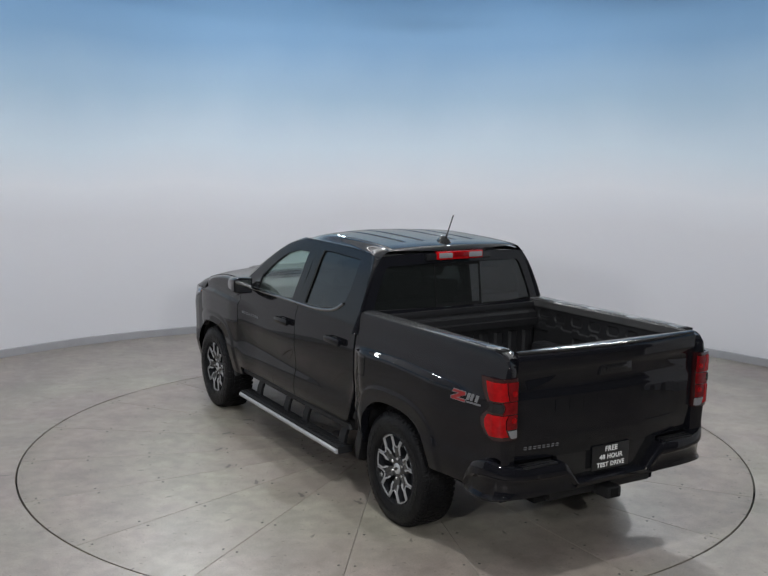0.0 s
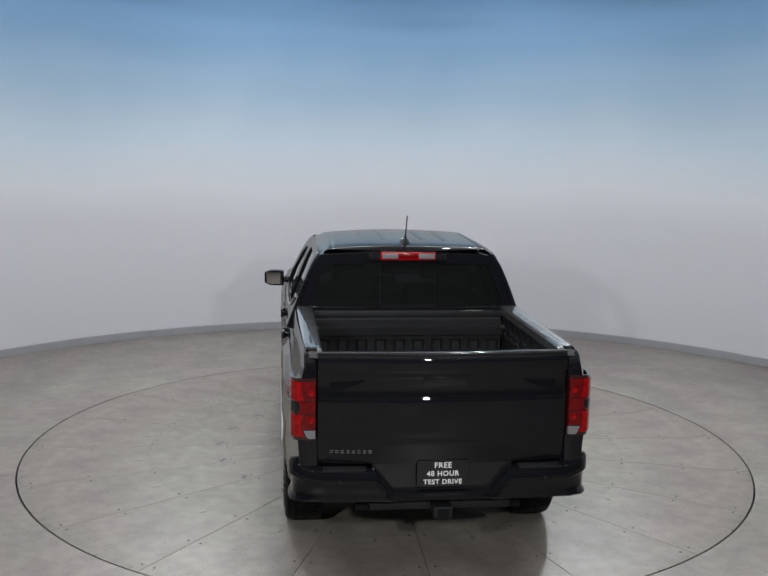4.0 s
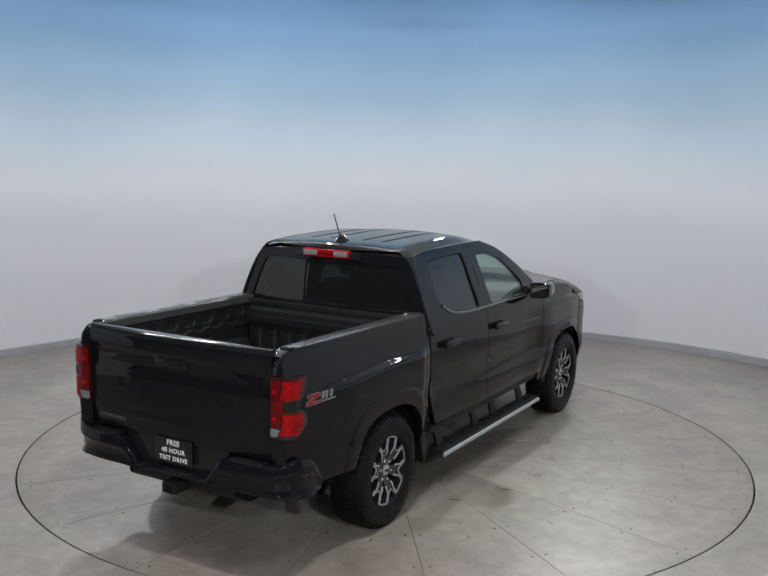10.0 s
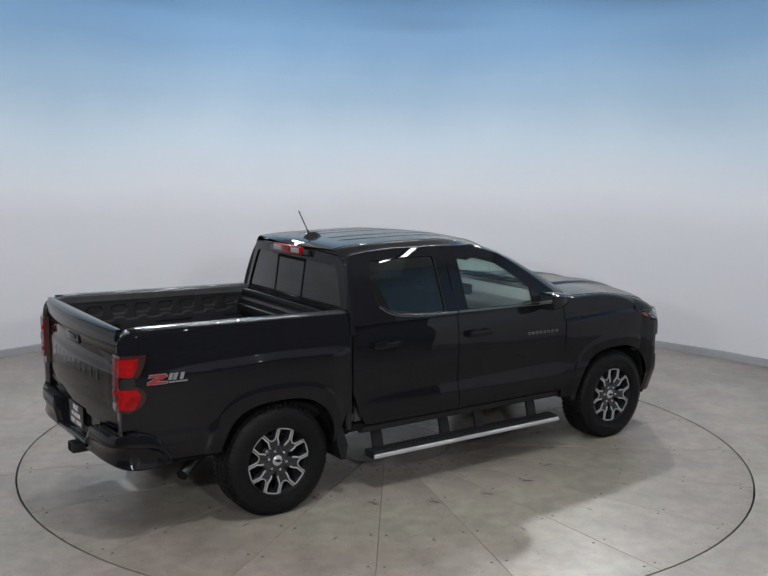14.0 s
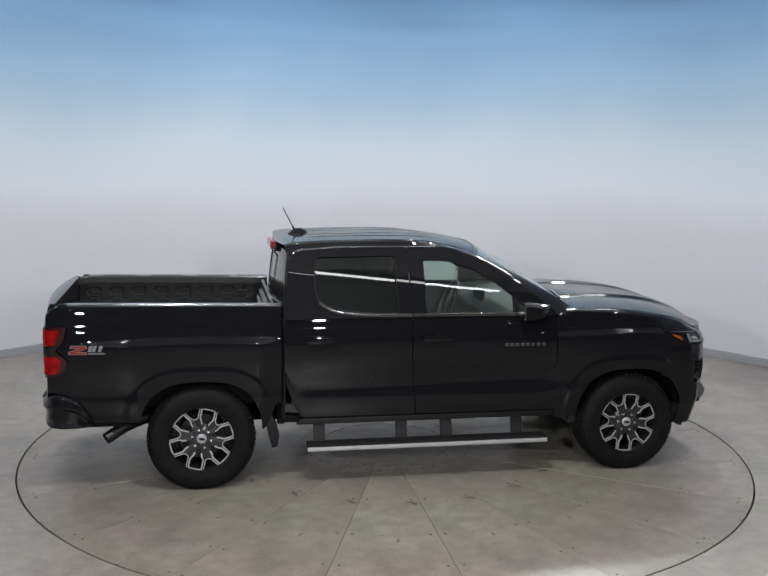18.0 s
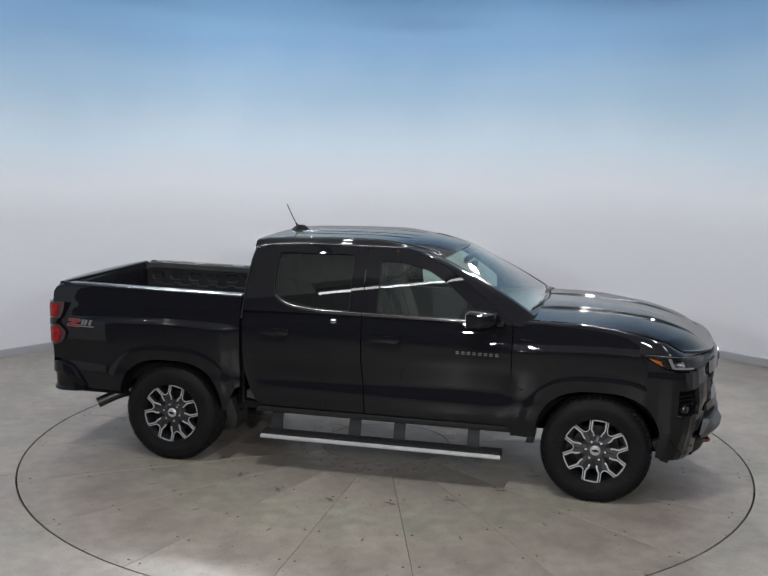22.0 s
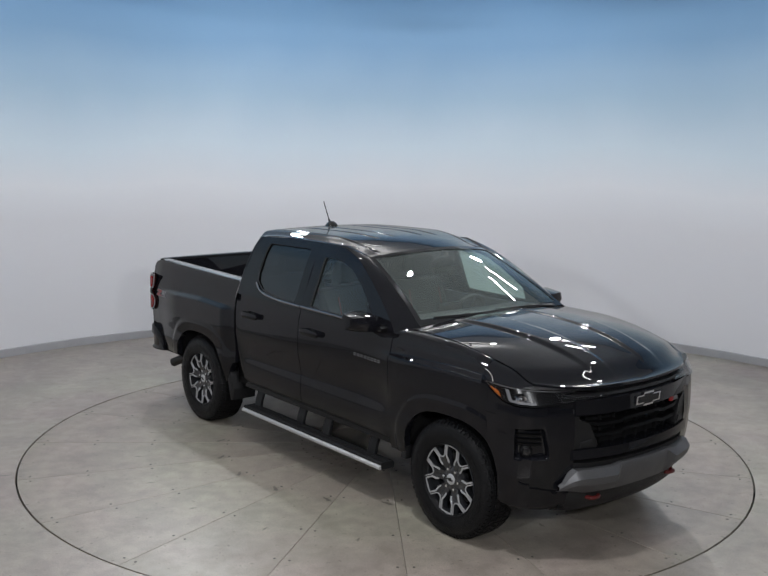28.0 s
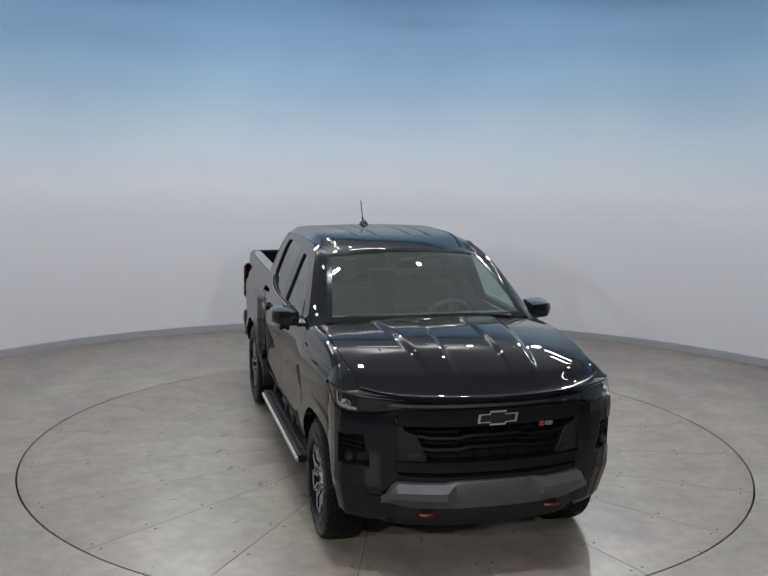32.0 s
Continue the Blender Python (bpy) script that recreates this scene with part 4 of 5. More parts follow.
    tube(bm, [(-0.03, 0, 0.03), (-0.125, 0, 0.215)], disc_shape(0.0045, 8))
    tube(bm, [(-0.028, 0, 0.028), (-0.045, 0, 0.062)], disc_shape(0.009, 8))
    part("antenna_mast", bm, PLASTIC, base)


PLAN = [(1.985, 0.893), (2.08, 0.895), (2.17, 0.890), (2.252, 0.870), (2.311, 0.824), (2.357, 0.755), (2.396, 0.667), (2.427, 0.57)]


def plan_at(f):
    """A point of the rounded front corner in plan: f from 0 beside the wheel to 1 beside the grille."""
    k = f * (len(PLAN) - 1)
    i = min(int(k), len(PLAN) - 2)
    a, b = Vector(PLAN[i]), Vector(PLAN[i + 1])
    return a.lerp(b, k - i)


def front_x(y):
    return curve(abs(y), (0, 0.15, 0.3, 0.45, 0.57, 0.667, 0.755, 0.824, 0.870, 0.890, 0.895), (2.525, 2.52, 2.503, 2.468, 2.427, 2.396, 2.357, 2.311, 2.252, 2.17, 2.08))


def lamp_top(f):
    return lerp(f, [0, 0.15, 0.4, 0.7, 1.0, 1.4], [1.112, 1.118, 1.113, 1.100, 1.082, 1.062])


def lamp_low(f):
    return lerp(f, [0, 0.1, 0.2, 0.35, 0.6, 0.85, 1.0, 1.4], [1.096, 1.062, 1.028, 1.010, 1.006, 1.012, 1.034, 1.047])


def headlight(truck, s):
    def row(f, inset):
        if f <= 1:
            p = plan_at(f)
        else:
            y = 0.57 - (f - 1) * 0.55
            p = Vector((front_x(y), y))
        q = Vector((p.x, p.y * s))
        lo, hi = lamp_low(f), lamp_top(f)
        n = Vector((0.75, 0.66 * s))
        q -= n * inset
        return [(q.x - 0.05 * g, q.y, lo + (hi - lo) * g) for g in np.linspace(0, 1, 5)]
    fs = np.linspace(0.0, 1.4, 22)
    bm = bmesh.new()
    deep = [row(f, 0.045 if 0.1 < f < 1.3 else 0.012) for f in fs]
    sheet(bm, deep)
    for k in (0, -1):
        sheet(bm, [[r[k] for r in deep], [row(f, 0.0)[k] for f in fs]])
    ob = part("headlight", bm, LAMP_DARK, truck, "slim dark headlight with amber marker and projector")
    part("lamp_cover", sheet_mesh([row(f, -0.002) for f in fs]), LENS, ob)
    def strip(f0, f1, g0, g1):
        rows = []
        for f in np.linspace(f0, f1, 10):
            r0, r1 = row(f, 0.012), row(f, 0.03)
            a, b = Vector(r0[0]).lerp(Vector(r0[4]), g0), Vector(r0[0]).lerp(Vector(r0[4]), g1)
            c, e = Vector(r1[0]).lerp(Vector(r1[4]), g0), Vector(r1[0]).lerp(Vector(r1[4]), g1)
            rows.append([c, a, b, e])
        return sheet_mesh(rows)
    part("daytime_light", strip(0.04, 1.08, 0.90, 0.985), CLEAR, ob, "pale strip of the daytime running light")
    part("daytime_light", strip(0.30, 0.62, 0.09, 0.22), CLEAR, ob)
    part("daytime_light", strip(0.30, 0.345, 0.22, 0.80), CLEAR, ob)
    part("side_marker", strip(0.085, 0.20, 0.10, 0.50), AMBER, ob, "amber side marker lens")
    for k in range(4):
        part("louvre", strip(0.66, 1.02, 0.12 + 0.17 * k, 0.19 + 0.17 * k), LAMP_DARK, ob)
    for f, r in ((0.46, 0.033),):
        p = plan_at(f)
        bm = lathe(bmesh.new(), [(0.0, 0.02), (r * 0.6, 0.014), (r * 0.85, 0.0), (r, 0.004), (r * 1.12, -0.01), (r * 1.12, -0.04)], 20, "z")
        part("projector", bm, CHROME, ob, m=Matrix.Translation((p.x - 0.035, s * (p.y - 0.02), 1.035)) @ pose(0, 0, 0, 0, 90, 0) @ pose(0, 0, 0, s * -35, 0, 0))


def hood_lip(truck, s):
    """The bodywork between the bonnet's edge and the headlight, and the dark slot above the grille."""
    def row(f):
        if f <= 1:
            p = plan_at(f)
        else:
            y = 0.57 - (f - 1) * 0.6
            p = Vector((front_x(y), y))
        a = Vector((p.x - 0.05, s * p.y, lamp_top(min(f, 1.4)) + 0.004))
        corner = hood_front(1.0)
        if f < 0.5:
            x = 1.94 + (corner - 1.94) * f / 0.5
            u = ((x - 1.135) / (corner - 1.135)) ** (1 / 0.9)
            g = step01(0.80, 1.0, u) ** 2
            b = Vector((x, s * hood_edge(x), hood_z(x, hood_edge(x)) * (1 - g) + hood_rim(1.0) * g - 0.006))
        else:
            q = 1.0 - (f - 0.5) / 1.41
            x = hood_front(q)
            b = Vector((x, s * q * min(0.8, hood_edge(x)), hood_rim(q) - 0.012))
        roll = 1.0 if f < 0.5 else 0.3
        mid = []
        for k in (0.2, 0.4, 0.6, 0.8):
            q = a.lerp(b, k)
            q.z += roll * (b.z - a.z) * k * (1 - k)
            mid.append(q)
        return [a - Vector((0.03, 0, 0.0)), a] + mid + [b, b - Vector((0.02, s * 0.01, 0.01))]
    part("fender_nose", sheet_mesh([row(f) for f in np.linspace(0.0, 0.5, 16)]), PAINT, truck)
    part("hood_gap", sheet_mesh([row(f) for f in np.linspace(0.5, 1.9, 22)]), PLASTIC, truck)


def sheet_mesh(rows):
    bm = bmesh.new()
    sheet(bm, rows)
    return bm


def front_end(truck):
    for s in (1, -1):
        # rounded bumper corner with a recessed fog lamp pocket
        bm = bmesh.new()
        rows = []
        nf, nz = 84, 64
        for i in range(nf + 1):
            f = i / nf
            p = plan_at(f)
            z0 = max(arch_z(p.x, 0.33) if p.x < 2.12 else 0.33, lerp(f, [0, 0.25, 0.6, 1.0], [0.40, 0.36, 0.335, 0.315]))
            z1 = lamp_low(f) - 0.008
            row = []
            for k in range(nz + 1):
                z = z0 + (z1 - z0) * k / nz
                tuck = step01(0.35, 0.65, f)
                push = lerp(z, [0.31, 0.36, 0.45, 0.56, 0.66, 0.8, 0.95, 1.0], [-0.09, -0.052, -0.024, 0.006, 0.004, 0.006, 0.010, 0.004])
                push -= tuck * lerp(z, [0.31, 0.45, 0.56, 0.66, 0.78, 0.95], [0.016, 0.024, 0.024, 0.010, 0.0, 0.014])
                inside = min(step01(0.37, 0.40, f) * step01(0.76, 0.72, f + 0.4 * max(0, z - 0.74)), step01(0.68, 0.70, z) * step01(0.87, 0.85, z))
                push -= 0.055 * inside
                row.append((p.x + push * 0.75, s * (p.y + push * 0.66), z))
            rows.append(row)
        inner = [(p[0] - 0.04, p[1] - s * 0.05, p[2]) for p in rows[0]]
        sheet(bm, [inner] + rows)
        corner = part("bumper_corner", bm, PAINT, truck, sharp=45)
        p = plan_at(0.53)
        bm = lathe(bmesh.new(), [(0.0, 0.012), (0.022, 0.008), (0.028, 0.0), (0.032, 0.006), (0.038, -0.004), (0.038, -0.03)], 20, "z")
        m = Matrix.Translation((p.x - 0.02, s * (p.y - 0.012), 0.725)) @ pose(0, 0, 0, 0, 90, 0) @ pose(0, 0, 0, s * -35, 0, 0)
        part("fog_lamp", bm, LAMP_DARK, corner, "small round fog lamp", m=m)
        for z in (0.76, 0.79, 0.82):
            rows = []
            for f in np.linspace(0.40, 0.68, 9):
                q = plan_at(f)
                rows.append([(q.x - d * 0.75, s * (q.y - d * 0.66), z + h) for d, h in ((0.05, 0.0), (0.026, 0.0), (0.024, 0.012), (0.05, 0.014))])
            part("pocket_bar", sheet_mesh(rows), GRILLE, corner)
        # front air deflector ahead of the wheel
        bm = bmesh.new()
        prism(bm, [(2.05, 0.46), (2.12, 0.33), (2.17, 0.315), (2.23, 0.42), (2.16, 0.52)], "y", s * 0.70, s * 0.815, 0.01)
        part("air_deflector", bm, PLASTIC, truck)
        headlight(truck, s)
        hood_lip(truck, s)
    # grille: dark back, bars, side posts
    bm = bmesh.new()
    sheet(bm, [[(front_x(y) - 0.085, y, z) for y in np.linspace(-0.60, 0.60, 25)] for z in (0.58, 0.8, 1.06)])
    grille = part("grille", bm, DARK, truck, "black horizontal-bar grille")
    def bar(z0, z1, w, d0, d1, kick=0.0, name="grille_bar", material=GRILLE, n=29):
        rows = []
        for y in np.linspace(-w, w, n):
            a = abs(y)
            k = kick * (1 - step01(0.16, 0.22, a)) + kick * 0.8 * step01(0.40, 0.44, a)
            x = front_x(y)
            rows.append([(x + d0, y, z0 + k), (x + d1, y, z0 + 0.3 * (z1 - z0) + k), (x + d1 - 0.006, y, z1 + k), (x + d0 - 0.01, y, z1 + 0.004 + k)])
        bm = bmesh.new()
        vs = sheet(bm, rows, close=True)
        bm.faces.new(vs[0])
        bm.faces.new(vs[-1])
        return part(name, bm, material, grille)
    bar(0.902, 1.034, 0.575, -0.06, 0.012, name="upper_bar", material=PAINT)
    bar(1.038, 1.062, 0.60, -0.07, -0.02, name="lip_bar", material=PLASTIC)
    bar(0.848, 0.874, 0.50, -0.075, -0.012, 0.014)
    bar(0.778, 0.804, 0.485, -0.08, -0.016, 0.014)
    bar(0.640, 0.722, 0.585, -0.08, 0.016, name="lower_bar", material=PAINT)
    for k in range(9):
        y = -0.44 + 0.11 * k
        bm = box(bmesh.new(), front_x(y) - 0.083, front_x(y) - 0.06, y - 0.004, y + 0.004, 0.70, 0.93)
        part("grille_web", bm, DARK, grille)
    for s in (1, -1):
        # claw beside the grille opening, curved with the front
        def slab(pts, back, out):
            bm = bmesh.new()
            lo, hi = [bm.verts.new((front_x(y) + back, s * y, z)) for y, z in pts], [bm.verts.new((front_x(y) + out, s * y, z)) for y, z in pts]
            n = len(pts)
            fs = [bm.faces.new(hi)] + [bm.faces.new((lo[i], lo[(i + 1) % n], hi[(i + 1) % n], hi[i])) for i in range(n)]
            bmesh.ops.bevel(bm, geom=list(fs[0].edges), offset=0.005, segments=2, affect="EDGES", profile=0.6)
            return bm
        part("grille_post", slab([(0.585, 0.985), (0.545, 0.955), (0.54, 0.905), (0.475, 0.890), (0.462, 0.870), (0.402, 0.742), (0.41, 0.725), (0.585, 0.725)], -0.075, -0.004), PLASTIC, grille)
        bm = slab([(0.425, 0.745), (0.53, 0.735), (0.525, 0.768), (0.455, 0.782)], -0.02, 0.004)
        part("claw_tip", bm, PLASTIC, grille)
    # emblem, a plain long shape with a silver rim, and a small red and silver badge
    bm = bmesh.new()
    shape = [(-0.125, -0.028), (-0.045, -0.028), (-0.052, -0.044), (0.048, -0.044), (0.054, -0.028), (0.118, -0.028), (0.128, 0.026), (0.048, 0.026), (0.054, 0.044), (-0.046, 0.044), (-0.05, 0.026), (-0.118, 0.026)]
    prism(bm, shape, "x", 2.53, 2.542)
    part("emblem", bm, CHROME, grille, "plain black emblem shape with a silver rim", m=Matrix.Translation((0, 0.0, 0.988)))
    bm = bmesh.new()
    prism(bm, [(a * 0.86, b * 0.72) for a, b in shape], "x", 2.541, 2.545)
    part("emblem_face", bm, TRIM, grille, m=Matrix.Translation((0, 0, 0.988)))
    bm = bmesh.new()
    prism(bm, [(0.338, 0.966), (0.366, 0.963), (0.371, 0.992), (0.342, 0.996)], "x", 2.49, 2.506)
    part("badge", bm, RED_PAINT, grille, "small red badge on the grille", m=Matrix.Translation((0.016, -0.066, -0.048)))
    bm = bmesh.new()
    for y in (0.312, 0.330, 0.346):
        prism(bm, [(y, 0.918), (y + 0.011, 0.917), (y + 0.015, 0.940), (y + 0.004, 0.942)], "x", 2.48, 2.515)
    part("badge_bars", bm, BADGE, grille)
    # lower bumper, silver skid plate, valance and red tow hooks
    bm = bmesh.new()
    rows = []
    for y in np.linspace(-0.62, 0.62, 33):
        x = front_x(y) - 0.035 * step01(0.47, 0.61, abs(y))
        rows.append([(x - 0.10, y, 0.30), (x - 0.05, y, 0.345), (x - 0.03, y, 0.42), (x - 0.02, y, 0.50), (x + 0.0, y, 0.60), (x + 0.008, y, 0.635), (x - 0.05, y, 0.64)])
    sheet(bm, rows)
    low = part("front_bumper", bm, PLASTIC, truck)
    bm = bmesh.new()
    rows = []
    for y in np.linspace(-0.66, 0.66, 45):
        a, x = abs(y), front_x(y)
        ear = step01(0.24, 0.31, a) * step01(0.62, 0.585, a)
        top = 0.612 - 0.012 * step01(0.24, 0.31, a) - 0.10 * step01(0.575, 0.655, a)
        bot = 0.435 + 0.03 * step01(0.45, 0.65, a)
        out = 0.002 + (0.028 + 0.035 * ear) * step01(0.665, 0.60, a)
        rows.append([(x - 0.01, y, top + 0.004), (x + out - 0.028 * ear, y, top), (x + out + 0.004, y, top - 0.012 - 0.034 * ear), (x + out - 0.004, y, (top + bot) / 2 - 0.01), (x + 0.0, y, bot + 0.006), (x - 0.03, y, bot)])
    vs = sheet(bm, rows)
    part("skid_plate", bm, SILVER, low, "satin silver skid plate", sharp=25)
    for s in (1, -1):
        bm = bmesh.new()
        tube(bm, smooth_path([(2.38, s * 0.355, 0.398), (2.462, s * 0.355, 0.40), (2.478, s * 0.395, 0.40), (2.462, s * 0.435, 0.40), (2.38, s * 0.435, 0.398)], 12), disc_shape(0.013, 8))
        part("tow_hook", bm, HOOK_RED, low, "red tow hook")


def rear_end(truck):
    def gate_x(y, z):
        b = 0.055 * (abs(y) / 0.75) ** 2 - 0.022
        return lerp(z, [0.72, 0.84, 0.9, 1.10, 1.13, 1.19, 1.24, 1.27, 1.335, 1.362, 1.372], [-2.738, -2.752, -2.757, -2.760, -2.749, -2.747, -2.752, -2.766, -2.770, -2.762, -2.742]) + b
    bm = bmesh.new()
    ys = np.linspace(-0.728, 0.728, 41)
    rows = [[(gate_x(y, z) + 0.004 * step01(0.60, 0.56, abs(y)) * step01(0.84, 0.88, z) * step01(1.20, 1.16, z), y, z) for y in ys] for z in np.linspace(0.722, 1.372, 54)]
    rows = [[(p[0] + 0.05, p[1], p[2]) for p in rows[0]]] + rows + [[(-2.70, y, 1.374) for y in ys], [(-2.695, y, 1.36) for y in ys], [(-2.69, y, 0.88) for y in ys]]
    sheet(bm, rows)
    for k in (0, -1):
        e = [r[k] for r in rows[1:-3]]
        sheet(bm, [e, [(-2.69, p[1], p[2]) for p in e]])
    gate = part("tailgate", bm, PAINT, truck, sharp=50)
    # moulded cap along the gate's upper edge
    bm = bmesh.new()
    sheet(bm, [[(gate_x(y, 1.362) + 0.004, y, 1.366), (gate_x(y, 1.362) + 0.002, y, 1.376), (gate_x(y, 1.362) + 0.012, y, 1.3815), (-2.70, y, 1.3815), (-2.690, y, 1.377), (-2.689, y, 1.355)] for y in np.linspace(-0.727, 0.727, 31)])
    part("gate_cap", bm, TRIM, gate, "smooth black plastic cap on the tailgate edge")
    # sunken panel corners under the lip
    for q in (1, -1):
        bm = bmesh.new()
        pts = [(0.665, 1.205), (0.46, 1.222), (0.50, 1.196), (0.645, 1.150)]
        lo, hi = [bm.verts.new((gate_x(a, b) + 0.004, q * a, b)) for a, b in pts], [bm.verts.new((gate_x(a, b) - k, q * a, b)) for (a, b), k in zip(pts, (0.004, 0.003, 0.009, 0.010))]
        bm.faces.new(hi)
        for i in range(4):
            bm.faces.new((lo[i], lo[(i + 1) % 4], hi[(i + 1) % 4], hi[i]))
        part("gate_facet", bm, PAINT, gate)
    bm = bmesh.new()
    prism(bm, [(-0.135, 1.19), (0.135, 1.19), (0.125, 1.262), (-0.125, 1.262)], "x", -2.781, -2.752, 0.006)
    part("tailgate_handle", bm, TRIM, gate)
    part("handle_grip", box(bmesh.new(), -2.788, -2.78, -0.085, 0.085, 1.215, 1.245, 0.006), TRIM, gate)
    for k in range(9):
        y = 0.42 - k * 0.105
        part("embossed_bar", box(bmesh.new(), gate_x(y, 1.04) + 0.0034, gate_x(y, 1.04) + 0.006, y - 0.035, y + 0.035, 1.005, 1.075), PAINT, gate, "faint raised black bar" if k == 0 else "")
    bm = badge_bars(bmesh.new(), 0.41, 0.665, 0.788, 0.018, 8, lambda y, z: (gate_x(y, z) - 0.001, y, z), (-0.004, 0, 0))
    part("badge", bm, BADGE, gate, "row of small plain silver badge bars")
    # tail lamps wrapping the corner
    for s in (1, -1):
        plan = [(-2.735, 0.735), (-2.757, 0.742), (-2.758, 0.79), (-2.749, 0.846), (-2.708, 0.872), (-2.65, 0.877), (-2.595, 0.881)]
        def reach(z):
            return lerp(z, [0.875, 0.90, 0.94, 0.985, 1.02, 1.055, 1.078, 1.11, 1.16, 1.238], [0.68, 0.86, 0.97, 1.0, 0.92, 0.77, 0.77, 0.87, 0.95, 1.0])
        def lamp_pt(f, z, d=0.0):
            k = min(f, 1) * 6
            i = min(int(k), 5)
            a = Vector(plan[i]).lerp(Vector(plan[i + 1]), k - i)
            n = Vector((-0.98, 0.2)).lerp(Vector((-0.15, 0.99)), step01(0.25, 0.8, f)).normalized()
            a += n * d
            return (a.x, s * a.y, z)
        def lamp_sheet(z0, z1, g0, g1, d, n=14, m=14):
            bm = bmesh.new()
            rows = []
            for z in np.linspace(z0, z1, n):
                r = reach(z)
                rows.append([lamp_pt(g0 * r, z, d - 0.015)] + [lamp_pt((g0 + (g1 - g0) * q / m) * r, z, d) for q in range(m + 1)] + [lamp_pt(g1 * r, z, d - 0.015)])
            rows = [[lamp_pt((g0 + (g1 - g0) * min(max(q - 1, 0), m) / m) * reach(z), z, d - 0.015) for q in range(m + 3)] for z in (z0,)] + rows + [[lamp_pt((g0 + (g1 - g0) * min(max(q - 1, 0), m) / m) * reach(z), z, d - 0.015) for q in range(m + 3)] for z in (z1,)]
            sheet(bm, rows)
            return bm
        ob = part("tail_lamp", lamp_sheet(0.875, 1.238, 0.0, 1.0, 0.004, 24), RED_DARK, truck, "tall stepped red tail lamp")
        part("upper_lens", lamp_sheet(1.108, 1.218, 0.43, 0.86, 0.010), RED, ob)
        part("upper_bulb_lens", lamp_sheet(1.108, 1.218, 0.12, 0.41, 0.009), RED_MID, ob, "deep red bulb chamber")
        part("lower_lens", lamp_sheet(0.898, 1.024, 0.43, 0.88, 0.010), RED, ob)
        part("lower_bulb_lens", lamp_sheet(0.940, 1.024, 0.12, 0.41, 0.009), RED_MID, ob, "deep red bulb chamber")
        part("reverse_lens", lamp_sheet(0.886, 0.934, 0.10, 0.40, 0.010), CLEAR, ob, "clear reverse lens")
        part("lamp_waist", lamp_sheet(1.040, 1.094, 0.60, 0.98, 0.011, 5), TRIM, ob)
        part("middle_lens", lamp_sheet(1.030, 1.102, 0.12, 0.56, 0.008, 5), RED_MID, ob)
        for z in (1.15, 0.99):
            bm = lathe(bmesh.new(), [(0.0, 0.0), (0.007, 0.001), (0.010, 0.003), (0.016, 0.002), (0.018, -0.006)], 14, "z")
            part("bulb_mark", bm, RED, ob, m=Matrix.Translation(lamp_pt(0.25, z, 0.012)) @ pose(0, 0, 0, 0, -90, 0))
        # corner post behind the lamp
        bm = bmesh.new()
        sheet(bm, [[(-2.74, s * half_width(-2.74, z), z), (-2.745, s * 0.82, z), (-2.74, s * 0.77, z), (-2.735, s * 0.732, z), (-2.69, s * 0.732, z)] for z in (0.705, 0.76, 0.82, 0.878)])
        rows = []
        for z, k in ((1.236, 0.0), (1.28, 0.002), (1.315, 0.010), (1.34, 0.026), (1.358, 0.05), (1.368, 0.085), (1.371, 0.12)):
            w = half_width(-2.74, min(z, 1.305))
            rows.append([(-2.74 + k, s * w, min(z, 1.305) + (z - min(z, 1.305)) * 0.95), (-2.752 + k, s * (w - 0.02), z), (-2.752 + k, s * 0.79, z), (-2.742 + k, s * 0.745, z), (-2.735 + k, s * 0.735, z), (-2.69, s * 0.735, z)])
        sheet(bm, rows)
        sheet(bm, [[(-2.72, s * half_width(-2.74, z) - s * 0.02, z), (-2.725, s * 0.80, z), (-2.715, s * 0.735, z), (-2.69, s * 0.735, z)] for z in (0.878, 1.05, 1.236)])
        part("bed_corner", bm, PAINT, truck)
    # bumper: two corners, a low middle, step pads, plate panel
    bm = bmesh.new()
    for s in (1, -1):
        # round the corner: (x, y, top, foot)
        way = [(-2.812, 0.285, 0.556, 0.505), (-2.814, 0.385, 0.678, 0.510), (-2.813, 0.43, 0.691, 0.511), (-2.811, 0.55, 0.694, 0.511), (-2.802, 0.66, 0.697, 0.510), (-2.778, 0.77, 0.706, 0.508), (-2.738, 0.845, 0.730, 0.503), (-2.69, 0.882, 0.742, 0.500), (-2.63, 0.897, 0.734, 0.498), (-2.547, 0.899, 0.704, 0.499), (-2.494, 0.896, 0.652, 0.50), (-2.44, 0.891, 0.565, 0.503)]
        pl, fo = smooth_path([w[:3] for w in way], 46), smooth_path([(w[3], 0, 0) for w in way], 46)
        rows = []
        for i in range(46):
            p, q = pl[max(i - 1, 0)], pl[min(i + 1, 45)]
            d = Vector((q.x - p.x, q.y - p.y)).normalized()
            n = Vector((-d.y, d.x))
            top, low = pl[i].z, fo[i].x
            mid = top - 0.36 * (top - low)
            side = step01(0.70, 0.88, pl[i].y) * step01(-2.45, -2.55, pl[i].x)
            rows.append([(pl[i].x - n.x * k, s * (pl[i].y - n.y * k), z) for k, z in ((0.12, top + 0.004), (0.04, top + 0.004), (0.010, top), (0.0, top - 0.016), (-0.002, mid), (0.016, mid - 0.02), (0.020, low + 0.035), (0.012 - 0.010 * side, low + 0.012), (0.014 - 0.010 * side, low + 0.002), (0.05, low), (0.12, low))])
        sheet(bm, rows)
